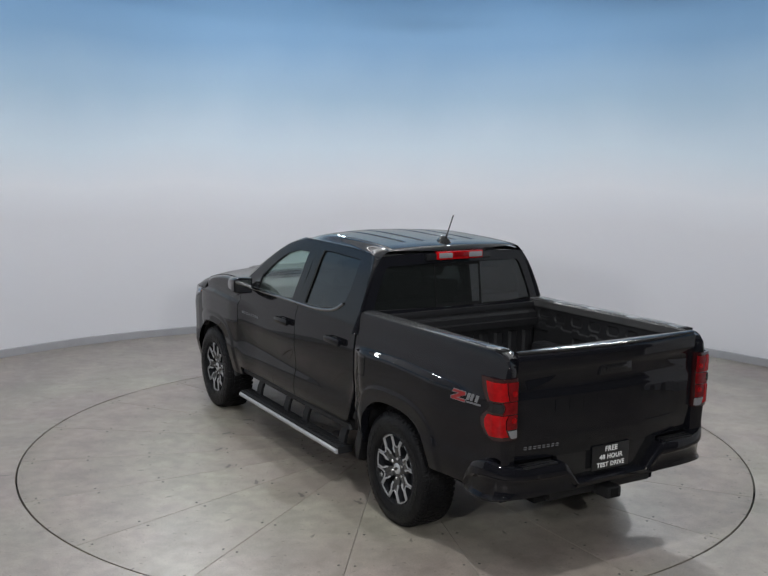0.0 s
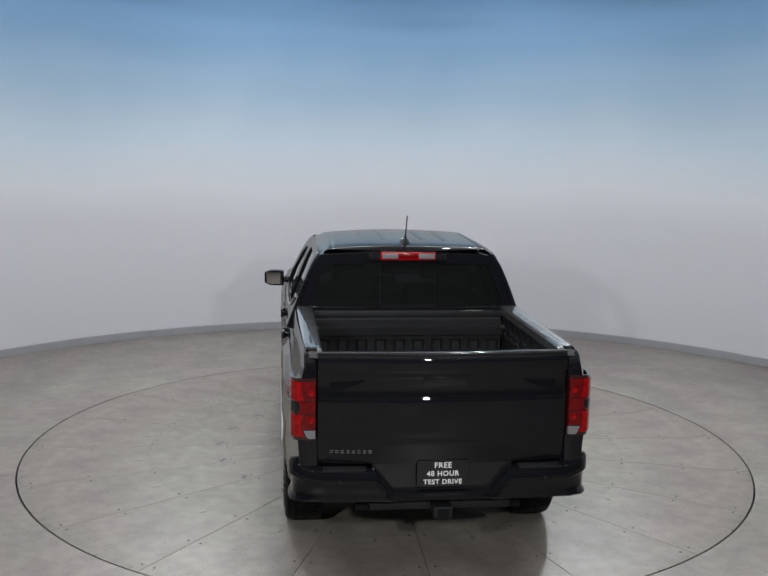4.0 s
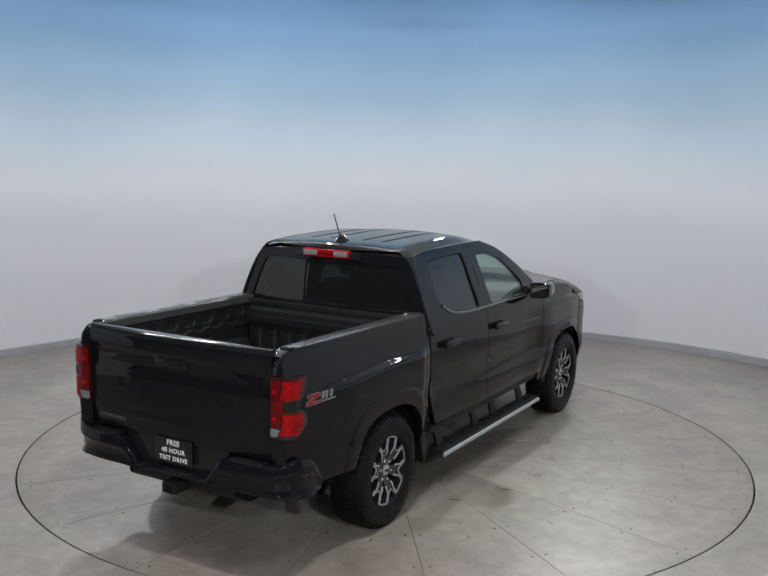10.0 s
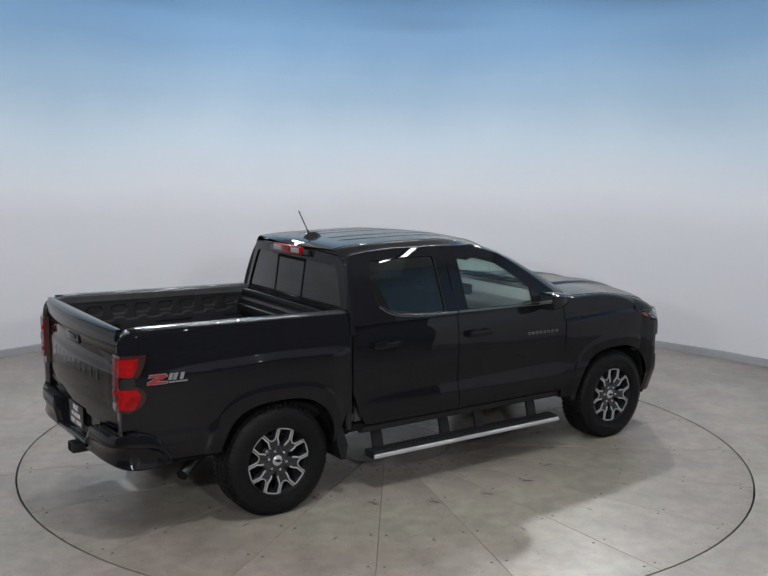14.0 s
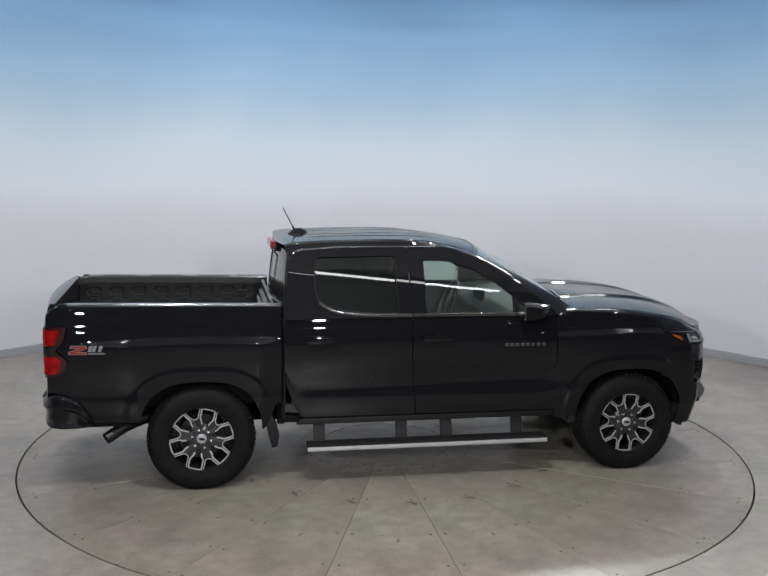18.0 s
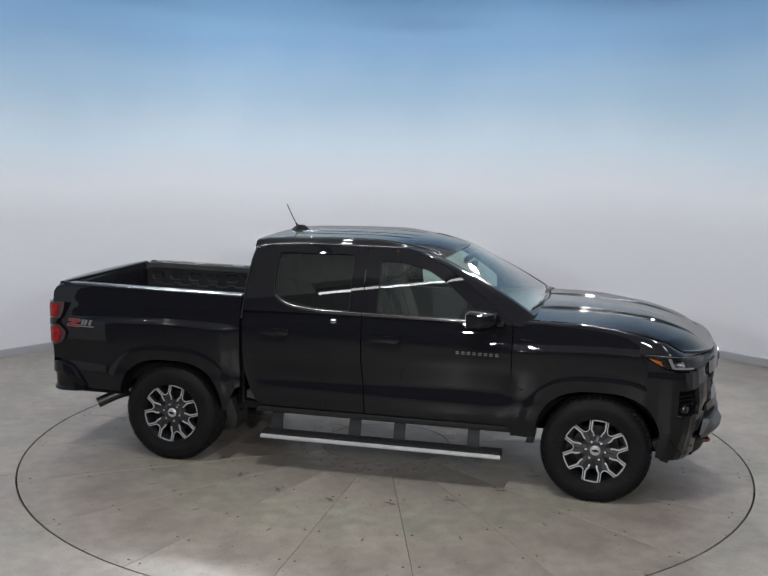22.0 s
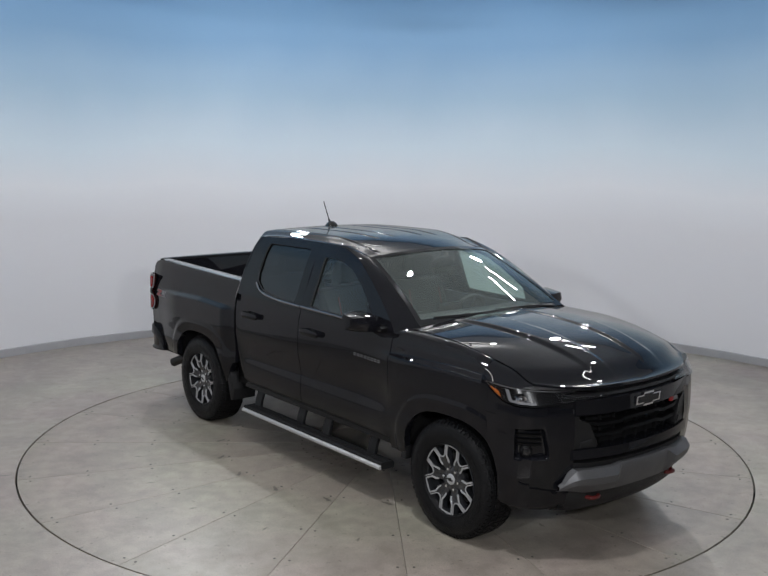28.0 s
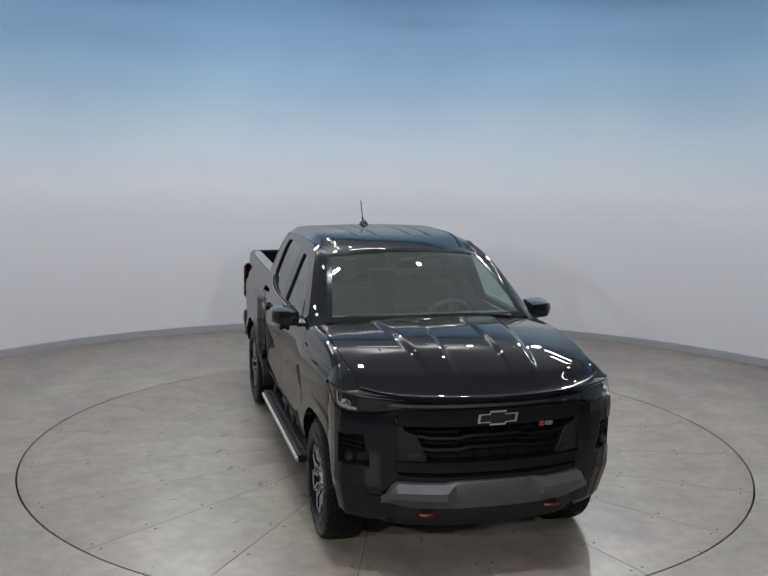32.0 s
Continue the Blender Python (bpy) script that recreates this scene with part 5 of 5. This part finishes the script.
        e = rows[-1]
        sheet(bm, [e, [(p[0], s * 0.80, p[2]) for p in e]])
    rows = []
    for y in np.linspace(-0.30, 0.30, 13):
        rows.append([(-2.66, y, 0.559), (-2.79, y, 0.557), (-2.812, y, 0.545), (-2.80, y, 0.515), (-2.76, y, 0.495), (-2.62, y, 0.495)])
    sheet(bm, rows)
    bumper = part("rear_bumper", bm, PAINT, truck, sharp=40)
    bm = bmesh.new()
    prism(bm, [(-0.42, 0.735), (0.42, 0.735), (0.41, 0.70), (0.30, 0.55), (-0.30, 0.55), (-0.41, 0.70)], "x", -2.74, -2.70)
    part("plate_panel", bm, TRIM, bumper)
    for s in (1, -1):
        bm = bmesh.new()
        for k in range(3):
            box(bm, -2.80 + 0.03 * k, -2.782 + 0.03 * k, min(s * 0.45, s * 0.70), max(s * 0.45, s * 0.70), 0.694, 0.704, 0.002)
        part("step_pad", bm, PLASTIC, bumper)
        bm = lathe(bmesh.new(), [(0.0, 0.006), (0.012, 0.004), (0.014, 0.0)], 12, "z")
        part("parking_sensor", bm, TRIM, bumper, m=Matrix.Translation((-2.806, s * 0.60, 0.64)) @ pose(0, 0, 0, 0, -90, 0))
    bm = bmesh.new()
    prism(bm, [(-0.152, 0.585), (0.152, 0.585), (0.152, 0.742), (-0.152, 0.742)], "x", -2.772, -2.764, 0.002)
    plate = part("plate_sign", bm, SIGN_BLACK, truck, "black sign plate with white lettering")
    lettering = bmesh.new()
    for text, z, size in (("FREE", 0.700, 0.046), ("48 HOUR", 0.651, 0.042), ("TEST DRIVE", 0.602, 0.040)):
        cu = bpy.data.curves.new("lettering", "FONT")
        cu.body, cu.size, cu.align_x, cu.extrude, cu.offset = text, size, "CENTER", 0.0008, 0.0011
        cu.space_character = 1.12
        tmp = new("lettering", cu)
        me = tmp.to_mesh()
        m = Matrix.Translation((-2.7735, 0.0, z)) @ Matrix(((0, 0, -1, 0), (-1, 0, 0, 0), (0, 1, 0, 0), (0, 0, 0, 1)))
        old = len(lettering.verts)
        lettering.from_mesh(me)
        lettering.verts.ensure_lookup_table()
        for v in lettering.verts[old:]:
            v.co = m @ v.co
        tmp.to_mesh_clear()
        bpy.data.objects.remove(tmp)
    part("lettering", lettering, WHITE_INK, plate, "white lettering FREE 48 HOUR TEST DRIVE")
    # dark fillers added to close see-through gaps where only shade would show
    for s in (1, -1):
        part("gap_panel", box(bmesh.new(), -1.105, -1.06, min(s * 0.60, s * 0.825), max(s * 0.60, s * 0.825), 0.46, 1.255), DARK, truck)
        part("inner_panel", box(bmesh.new(), -2.70, -2.12, min(s * 0.72, s * 0.80), max(s * 0.72, s * 0.80), 0.48, 0.80), DARK, truck)
    # tow hitch and tail pipe
    bm = bmesh.new()
    box(bm, -2.82, -2.55, -0.055, 0.055, 0.405, 0.475, 0.008)
    box(bm, -2.70, -2.58, -0.42, 0.42, 0.42, 0.47, 0.008)
    hitch = part("tow_hitch", bm, PLASTIC, truck)
    # dark plate paints the shade inside the hitch's open end
    part("hitch_socket", box(bmesh.new(), -2.8215, -2.80, -0.032, 0.032, 0.413, 0.467), DARK, hitch)
    bm = bmesh.new()
    tube(bm, smooth_path([(-1.9, -0.60, 0.52), (-2.05, -0.66, 0.505), (-2.216, -0.75, 0.462), (-2.35, -0.83, 0.397)], 10), disc_shape(0.042, 16), caps=False)
    ex = part("exhaust_pipe", bm, STEEL, truck)
    # flat dark disc stands for the shade inside the pipe
    bm = bmesh.new()
    bmesh.ops.create_circle(bm, cap_ends=True, segments=16, radius=0.039, matrix=look((-2.345, -0.827, 0.3995), (-2.216, -0.75, 0.462)))
    part("pipe_mouth", bm, DARK, ex)


def cargo_bed(truck):
    bm = bmesh.new()
    zf, x0, x1, w = 0.86, -2.69, -1.135, 0.70
    n = 60
    # ribbed floor
    rows = []
    for i in range(2):
        x = (x0, x1)[i]
        rows.append([(x, y, zf + (0.014 if (int((y + 2) / 0.055) % 2) else 0.0)) for y in np.linspace(-w, w, n)])
    sheet(bm, rows)
    # ribbed front wall and side walls with pressed pockets
    ys = np.linspace(-w, w, 81)
    sheet(bm, [[(x1 - (0.018 if (int((y + 2) / 0.07) % 2) else 0) * (1 if 0.9 < z < 1.12 else 0), y, z) for y in ys] for z in (zf, 0.90, 0.905, 1.115, 1.12, 1.15)])
    sheet(bm, [[(x1 - d, y, z) for y in ys] for z, d in ((1.15, 0.0), (1.16, 0.05), (1.21, 0.055), (1.215, 0.03), (1.255, 0.03), (1.27, 0.0), (1.30, -0.01))])
    for s in (1, -1):
        xs = np.linspace(x0, x1, 190)
        def press(x, z):
            # a row of six-sided pockets and a wavy ledge below them
            u = ((x + 4) / 0.19) % 1.0
            d = abs(u - 0.5) * 0.19
            h = abs(z - 1.245)
            pocket = step01(0.036, 0.030, h) * step01(0.066, 0.058, d + 0.5 * h)
            wave = 1.165 + 0.018 * step01(0.25, 0.35, u) * step01(0.75, 0.65, u)
            c = step01(0.92, 0.94, z) * step01(1.13, 1.11, z) * (1 if (int((x + 4) / 0.3) % 2) else 0)
            return 0.010 * pocket + 0.010 * step01(wave - 0.006, wave + 0.006, z) + 0.012 * c
        sheet(bm, [[(x, s * (w + press(x, z)), z) for x in xs] for z in np.linspace(zf, 1.36, 72)])
        # wheel tub
        box(bm, -2.05, -1.29, min(s * 0.55, s * w), max(s * 0.55, s * w), zf, 1.06, 0.04)
    bed = part("bed_liner", bm, LINER, truck, "black ribbed bed liner", sharp=30)
    for s in (1, -1):
        for x in (-2.55, -1.30):
            bm = bmesh.new()
            tube(bm, [(x - 0.03, s * 0.69, 1.24), (x - 0.03, s * 0.665, 1.24), (x + 0.03, s * 0.665, 1.24), (x + 0.03, s * 0.69, 1.24)], disc_shape(0.007, 8))
            part("tie_down", bm, PLASTIC, bed)
    bm = bmesh.new()
    box(bm, -1.138, -1.112, -0.72, 0.72, 1.285, 1.335, 0.008)
    part("bed_front_cap", bm, PLASTIC, truck)


def wheel_meshes():
    """The shared meshes of a wheel that faces +y: dark rim, alloy edges, tyre, cap, nuts."""
    objs = {}
    bm = bmesh.new()
    lathe(bm, [(0.232, 0.02), (0.236, 0.005), (0.228, -0.004), (0.216, -0.02), (0.208, -0.09), (0.208, -0.22), (0.0, -0.22)], 48)
    lathe(bm, [(0.0, -0.018), (0.045, -0.020), (0.075, -0.028), (0.10, -0.042), (0.10, -0.08)], 36)
    bmesh.ops.scale(bm, vec=(1.06, 1, 1.06), verts=bm.verts[:])
    objs["wheel"] = (bm, WHEEL_DARK)
    # one spoke: two bars with an open window between them, joined at the outer end
    bm = bmesh.new()
    for s in (-1, 1):
        sec = [(0.065, s * 0.008), (0.108, s * 0.018), (0.150, s * 0.041), (0.222, s * 0.041), (0.237, s * 0.041), (0.236, s * 0.068), (0.154, s * 0.068), (0.139, s * 0.080), (0.10, s * 0.056), (0.065, s * 0.037)]
        lo = [bm.verts.new((x, -0.055, z)) for x, z in sec]
        hi = [bm.verts.new((x, -0.004 - 0.32 * max(0, 0.14 - x), z)) for x, z in sec]
        bm.faces.new(hi)
        for i in range(len(sec)):
            bm.faces.new((lo[i], lo[(i + 1) % len(sec)], hi[(i + 1) % len(sec)], hi[i]))
    box(bm, 0.221, 0.2365, -0.05, -0.0045, -0.042, 0.042)
    objs["spoke"] = (bm, WHEEL_DARK)
    bm = bmesh.new()
    def strip(path, w):
        p = [Vector((x, -0.002 - 0.32 * max(0, 0.14 - x), z)) for x, z in path]
        tube(bm, p, [(-w, -0.004), (w, -0.004), (w, 0.003), (-w, 0.003)], up=(0, 1, 0))
    strip([(0.108, 0.024), (0.130, 0.031), (0.150, 0.044), (0.160, 0.0485), (0.222, 0.0485), (0.2285, 0.043), (0.230, 0.0), (0.2285, -0.043), (0.222, -0.0485), (0.160, -0.0485), (0.150, -0.044), (0.130, -0.031), (0.108, -0.024)], 0.0050)
    for s in (-1, 1):
        strip([(0.233, s * 0.0635), (0.158, s * 0.0635), (0.148, s * 0.066), (0.1345, s * 0.0770)], 0.0030)
    objs["alloy_edge"] = (bm, ALLOY)
    bm = bmesh.new()
    prof = [(0.226, -0.012), (0.240, 0.012), (0.27, 0.022), (0.31, 0.024), (0.345, 0.018), (0.368, 0.004), (0.380, -0.016), (0.385, -0.04), (0.386, -0.11), (0.385, -0.18), (0.378, -0.215), (0.34, -0.235), (0.27, -0.235), (0.226, -0.21)]
    lathe(bm, [(r if r < 0.25 else r * 1.014, o) for r, o in prof], 96)
    for k in range(56):
        a0 = 2 * math.pi * k / 56
        for y0, y1, r0, sh in ((-0.030, -0.014, 0.372, 0.0), (-0.075, -0.032, 0.382, 0.5), (-0.135, -0.088, 0.382, 0.0), (-0.19, -0.145, 0.382, 0.5), (-0.226, -0.204, 0.370, 0.0)):
            a = a0 + sh * math.pi / 56
            b = a + 0.072
            q = [(a, y0), (b, y0 + 0.004), (b, y1), (a, y1 - 0.004)]
            lo = [bm.verts.new((r0 * math.cos(g), y, r0 * math.sin(g))) for g, y in q]
            r1 = 0.3965 if y0 < -0.031 and y0 > -0.2 else 0.3915
            r0 *= 1.014
            hi = [bm.verts.new((r1 * math.cos(g), y, r1 * math.sin(g))) for g, y in q]
            bm.faces.new(hi)
            for i in range(4):
                bm.faces.new((lo[i], lo[(i + 1) % 4], hi[(i + 1) % 4], hi[i]))
    # raised sidewall marks
    for k in range(40):
        a = 2 * math.pi * k / 40
        if k % 10 > 6:
            continue
        q = [(a, 0.296), (a + 0.08, 0.296), (a + 0.08, 0.318), (a, 0.318)]
        hi = [bm.verts.new((r * math.cos(g), 0.0265, r * math.sin(g))) for g, r in q]
        lo = [bm.verts.new((r * math.cos(g), 0.02, r * math.sin(g))) for g, r in q]
        bm.faces.new(hi)
        for i in range(4):
            bm.faces.new((lo[i], lo[(i + 1) % 4], hi[(i + 1) % 4], hi[i]))
    # shoulder lugs that run down the sidewall
    for k in range(72):
        a, w = 2 * math.pi * k / 72, 0.044 if k % 2 else 0.034
        low = 0.364 if k % 2 else 0.370
        q = [(a, low), (a + w, low), (a + w, 0.386), (a, 0.386)]
        hi = [bm.verts.new((r * math.cos(g), 0.0165 - max(0.0, r - 0.364) * 0.75, r * math.sin(g))) for g, r in q]
        lo = [bm.verts.new((r * math.cos(g), -0.003 - max(0.0, r - 0.364) * 0.75, r * math.sin(g))) for g, r in q]
        bm.faces.new(hi)
        for i in range(4):
            bm.faces.new((lo[i], lo[(i + 1) % 4], hi[(i + 1) % 4], hi[i]))
    # the load flattens the tyre on the deck
    for v in bm.verts:
        if v.co.z < 0.001 - HUB_Z:
            v.co.y += 0.25 * (0.001 - HUB_Z - v.co.z) * (1 if v.co.y > -0.1 else -1)
            v.co.z = 0.001 - HUB_Z
    objs["tyre"] = (bm, RUBBER)
    bm = lathe(bmesh.new(), [(0.0, -0.008), (0.028, -0.009), (0.036, -0.014), (0.038, -0.026)], 24)
    objs["centre_cap"] = (bm, ALLOY)
    bm = bmesh.new()
    prism(bm, [(-0.026, -0.006), (-0.009, -0.006), (-0.009, -0.011), (0.011, -0.011), (0.011, -0.006), (0.026, -0.006), (0.024, 0.006), (0.009, 0.006), (0.009, 0.011), (-0.011, 0.011), (-0.011, 0.006), (-0.024, 0.006)], "y", -0.012, -0.0065)
    objs["cap_mark"] = (bm, TRIM)
    bm = bmesh.new()
    lathe(bm, [(0.0, 0.016), (0.009, 0.015), (0.0125, 0.007), (0.0125, -0.012)], 8)
    objs["wheel_nut"] = (bm, CHROME)
    bm = lathe(bmesh.new(), [(0.0, -0.10), (0.165, -0.10), (0.17, -0.105), (0.17, -0.13), (0.0, -0.13)], 36)
    objs["brake_disc"] = (bm, STEEL)
    return objs


def wheels(truck):
    src = {k: part(k, bm, m, sharp=30) for k, (bm, m) in wheel_meshes().items()}
    data = {k: o.data for k, o in src.items()}
    for o in src.values():
        bpy.data.objects.remove(o)
    spin = {(1, 1): 0, (1, -1): -5.5, (-1, 1): 27, (-1, -1): -14}
    for fx in (1, -1):
        for s in (1, -1):
            m = Matrix.Translation((fx * AXLE, s * 0.890, HUB_Z)) @ pose(0, 0, 0, 0, 0, 0 if s > 0 else 180) @ pose(0, 0, 0, 0, spin[fx, s], 0)
            w = new("wheel", data["wheel"])
            w.parent, w.matrix_basis = truck, m
            w["label"] = "dark six-spoke alloy wheel with machined edges and black tyre"
            for k in ("tyre", "centre_cap", "cap_mark", "brake_disc"):
                o = new(k, data[k])
                o.parent = w
                if k == "tyre":
                    o.matrix_basis = pose(0, 0, 0, 0, -spin[fx, s], 0)
            for i in range(6):
                for k in ("spoke", "alloy_edge"):
                    o = new(k, data[k])
                    o.parent, o.matrix_basis = w, Matrix.Rotation(-radians(60 * i + 90), 4, "Y")
            for i in range(6):
                a = radians(60 * i + 60)
                o = new("wheel_nut", data["wheel_nut"])
                o.parent, o.matrix_basis = w, Matrix.Translation((0.069 * math.cos(a), -0.027, 0.069 * math.sin(a)))
            # liner of the wheel opening
            bm = bmesh.new()
            rows = []
            for k in range(19):
                d = -0.46 + 0.92 * k / 18
                z = 0.36 + 0.50 * max(0.0, 1 - (abs(d) / 0.465) ** 2.7) ** (1 / 2.7)
                rows.append([(fx * AXLE + d, s * 0.85, z), (fx * AXLE + d, s * 0.52, z), (fx * AXLE + d, s * 0.50, min(z, 0.5) if abs(d) < 0.45 else z)])
            sheet(bm, rows)
            part("wheel_liner", bm, DARK, truck)
            # mud flap behind the wheel
            bm = bmesh.new()
            xb = fx * AXLE - 0.455 if fx > 0 else -1.125
            prism(bm, [(xb - 0.09, 0.56), (xb - 0.02, 0.54), (xb + 0.03, 0.40), (xb + 0.015, 0.30), (xb - 0.025, 0.293), (xb - 0.055, 0.40)] if fx < 0 else [(xb - 0.03, 0.47), (xb + 0.02, 0.50), (xb + 0.01, 0.40), (xb - 0.05, 0.40)], "y", s * 0.66, s * 0.885, 0.008)
            part("mud_flap", bm, PLASTIC, truck)


def side_step(truck, s):
    bm = bmesh.new()
    sec = [(0.79, 0.265), (0.79, 0.302), (0.80, 0.312), (0.905, 0.312), (0.912, 0.308), (0.912, 0.268), (0.90, 0.258), (0.80, 0.258)]
    prism(bm, [(s * a, b) for a, b in sec], "x", -0.885, 0.985)
    ob = part("side_step", bm, STEP_TOP, truck, "black running board with a polished silver edge")
    bm = bmesh.new()
    sec = [(0.911, 0.264), (0.921, 0.263), (0.928, 0.267), (0.930, 0.274), (0.928, 0.286), (0.920, 0.293), (0.911, 0.294)]
    prism(bm, [(s * a, b) for a, b in sec], "x", -0.888, 0.988, 0.0)
    part("silver_edge", bm, STEP_EDGE, ob)
    tread = None
    for k in range(46):
        for y in (0.815, 0.86):
            if tread is None:
                tread = part("tread_pad", box(bmesh.new(), 0, 0.024, 0, 0.032, 0.311, 0.317), STEP_TOP, ob).data
                o = next(c for c in ob.children if c.data == tread)
            else:
                o = new("tread_pad", tread)
                o.parent = ob
            o.matrix_basis = Matrix.Translation((-0.86 + k * 0.04, min(s * y, s * (y + 0.032)), 0))
    for x in (-0.79, -0.155, 0.20, 0.77):
        bm = bmesh.new()
        tube(bm, [(x, s * 0.82, 0.31), (x, s * 0.81, 0.37), (x, s * 0.78, 0.45), (x, s * 0.60, 0.50)], [(-0.044, -0.012), (0.044, -0.012), (0.044, 0.012), (-0.044, 0.012)], up=(0, s, 0.3))
        part("bracket", bm, PLASTIC, ob)


def chassis(truck):
    def piece(name, *b):
        return part(name, box(bmesh.new(), *b), DARK, truck)
    for s in (1, -1):
        piece("frame_rail", -2.65, 2.25, min(s * 0.40, s * 0.50), max(s * 0.40, s * 0.50), 0.40, 0.52, 0.01)
        piece("sill_box", -1.06, 1.20, min(s * 0.5, s * 0.83), max(s * 0.5, s * 0.83), 0.47, 0.52)
    piece("cab_floor", -1.06, 1.25, -0.5, 0.5, 0.50, 0.54)
    piece("bed_underside", -2.66, -1.1, -0.72, 0.72, 0.60, 0.84)
    piece("engine", 1.25, 2.28, -0.50, 0.50, 0.52, 1.0)
    piece("gearbox", 0.4, 1.6, -0.22, 0.22, 0.34, 0.55, 0.03)
    for x in (AXLE, -AXLE):
        piece("axle", x - 0.05, x + 0.05, -0.70, 0.70, 0.34, 0.44, 0.03)
    piece("differential", -AXLE - 0.14, -AXLE + 0.14, -0.14, 0.14, 0.27, 0.50, 0.05)
    piece("underrun_shield", 1.9, 2.35, -0.60, 0.60, 0.33, 0.36)


def interior(truck):
    def seat(y, x, w=0.27):
        bm = bmesh.new()
        prism(bm, [(x - 0.05, 0.72), (x + 0.45, 0.75), (x + 0.50, 0.86), (x + 0.42, 0.91), (x, 0.86)], "y", y - w, y + w, 0.04)
        ob = part("seat", bm, CLOTH, truck)
        bm = bmesh.new()
        prism(bm, [(x - 0.02, 0.82), (x + 0.10, 0.86), (x - 0.02, 1.22), (x - 0.12, 1.40), (x - 0.20, 1.40), (x - 0.18, 1.2)], "y", y - w, y + w, 0.045)
        part("backrest", bm, CLOTH, ob)
        bm = bmesh.new()
        prism(bm, [(x - 0.13, 1.42), (x - 0.05, 1.44), (x - 0.07, 1.60), (x - 0.15, 1.61), (x - 0.19, 1.5)], "y", y - 0.13, y + 0.13, 0.03)
        part("headrest", bm, CLOTH, ob)
        for e in (-1, 1):
            bm = bmesh.new()
            tube(bm, [(x + 0.065 - 0.31 * (z - 0.98) + 0.006, y + e * w * 0.62, z) for z in (0.98, 1.1, 1.2, 1.33)], disc_shape(0.006, 6), up=(0, 1, 0))
            part("piping", bm, HOOK_RED, ob, "red piping")
    for y in (0.37, -0.37):
        seat(y, 0.0)
        seat(y, -0.80, 0.3)
    bm = bmesh.new()
    prism(bm, [(0.62, 0.95), (0.60, 1.20), (0.70, 1.285), (1.0, 1.30), (1.20, 1.31), (1.20, 0.9)], "y", -0.76, 0.76, 0.03)
    dash = part("dashboard", bm, DASH, truck)
    bm = bmesh.new()
    prism(bm, [(-0.12, 1.20), (0.14, 1.20), (0.14, 1.34), (-0.12, 1.34)], "x", 0.655, 0.685, 0.01)
    part("screen", bm, TRIM, dash)
    bm = bmesh.new()
    t = Matrix.Translation((0.50, 0.37, 1.18)) @ pose(0, 0, 0, 0, -68, 0)
    prof = disc_shape(0.017, 8)
    lathe(bm, [(0.18 + a, b) for a, b in prof], 32, "z", closed=True)
    box(bm, -0.17, 0.17, -0.02, 0.02, -0.02, 0.0, 0.005)
    box(bm, -0.06, 0.06, -0.06, 0.06, -0.03, 0.01, 0.02)
    part("steering_wheel", bm, DASH, truck, m=t)
    bm = bmesh.new()
    sheet(bm, [[(x, y, 1.705 + 0.055 * (1 - (y / 0.60) ** 2) - 0.05 * step01(0.1, 0.4, x) - 0.04 * step01(-0.7, -1.0, x)) for y in np.linspace(-0.60, 0.60, 9)] for x in (-1.0, -0.8, -0.4, 0.1, 0.25, 0.38)])
    part("headliner", bm, mat("headliner_cloth", (0.30, 0.30, 0.30), rough=0.9), truck)
    bm = bmesh.new()
    box(bm, -1.05, 1.15, -0.80, 0.80, 0.54, 0.60)
    for s in (1, -1):
        box(bm, -1.0, 1.1, min(s * 0.79, s * 0.82), max(s * 0.79, s * 0.82), 0.54, 1.255)
    part("cabin_trim", bm, DASH, truck)


def pickup():
    truck = tagged(new("pickup_truck"), "glossy black crew-cab pickup truck parked on the turntable", "pickup truck")
    for s in (1, -1):
        doors(truck, s)
        bed_side(truck, s)
        fender(truck, s)
        side_step(truck, s)
    hood(truck)
    cab(truck)
    front_end(truck)
    rear_end(truck)
    cargo_bed(truck)
    wheels(truck)
    chassis(truck)
    interior(truck)
    return truck


ring_floor()
curved_wall()
hall()
lamps()
deck = turntable()
truck = pickup()


def motions():
    rows = []
    for t in range(33):
        rows.append((t, Matrix.Rotation(radians(table_angle(t)), 4, "Z")))
    walk(deck, rows)
    walk(truck, [(t, m @ Matrix.Translation(TRUCK_AT)) for t, m in rows])


motions()
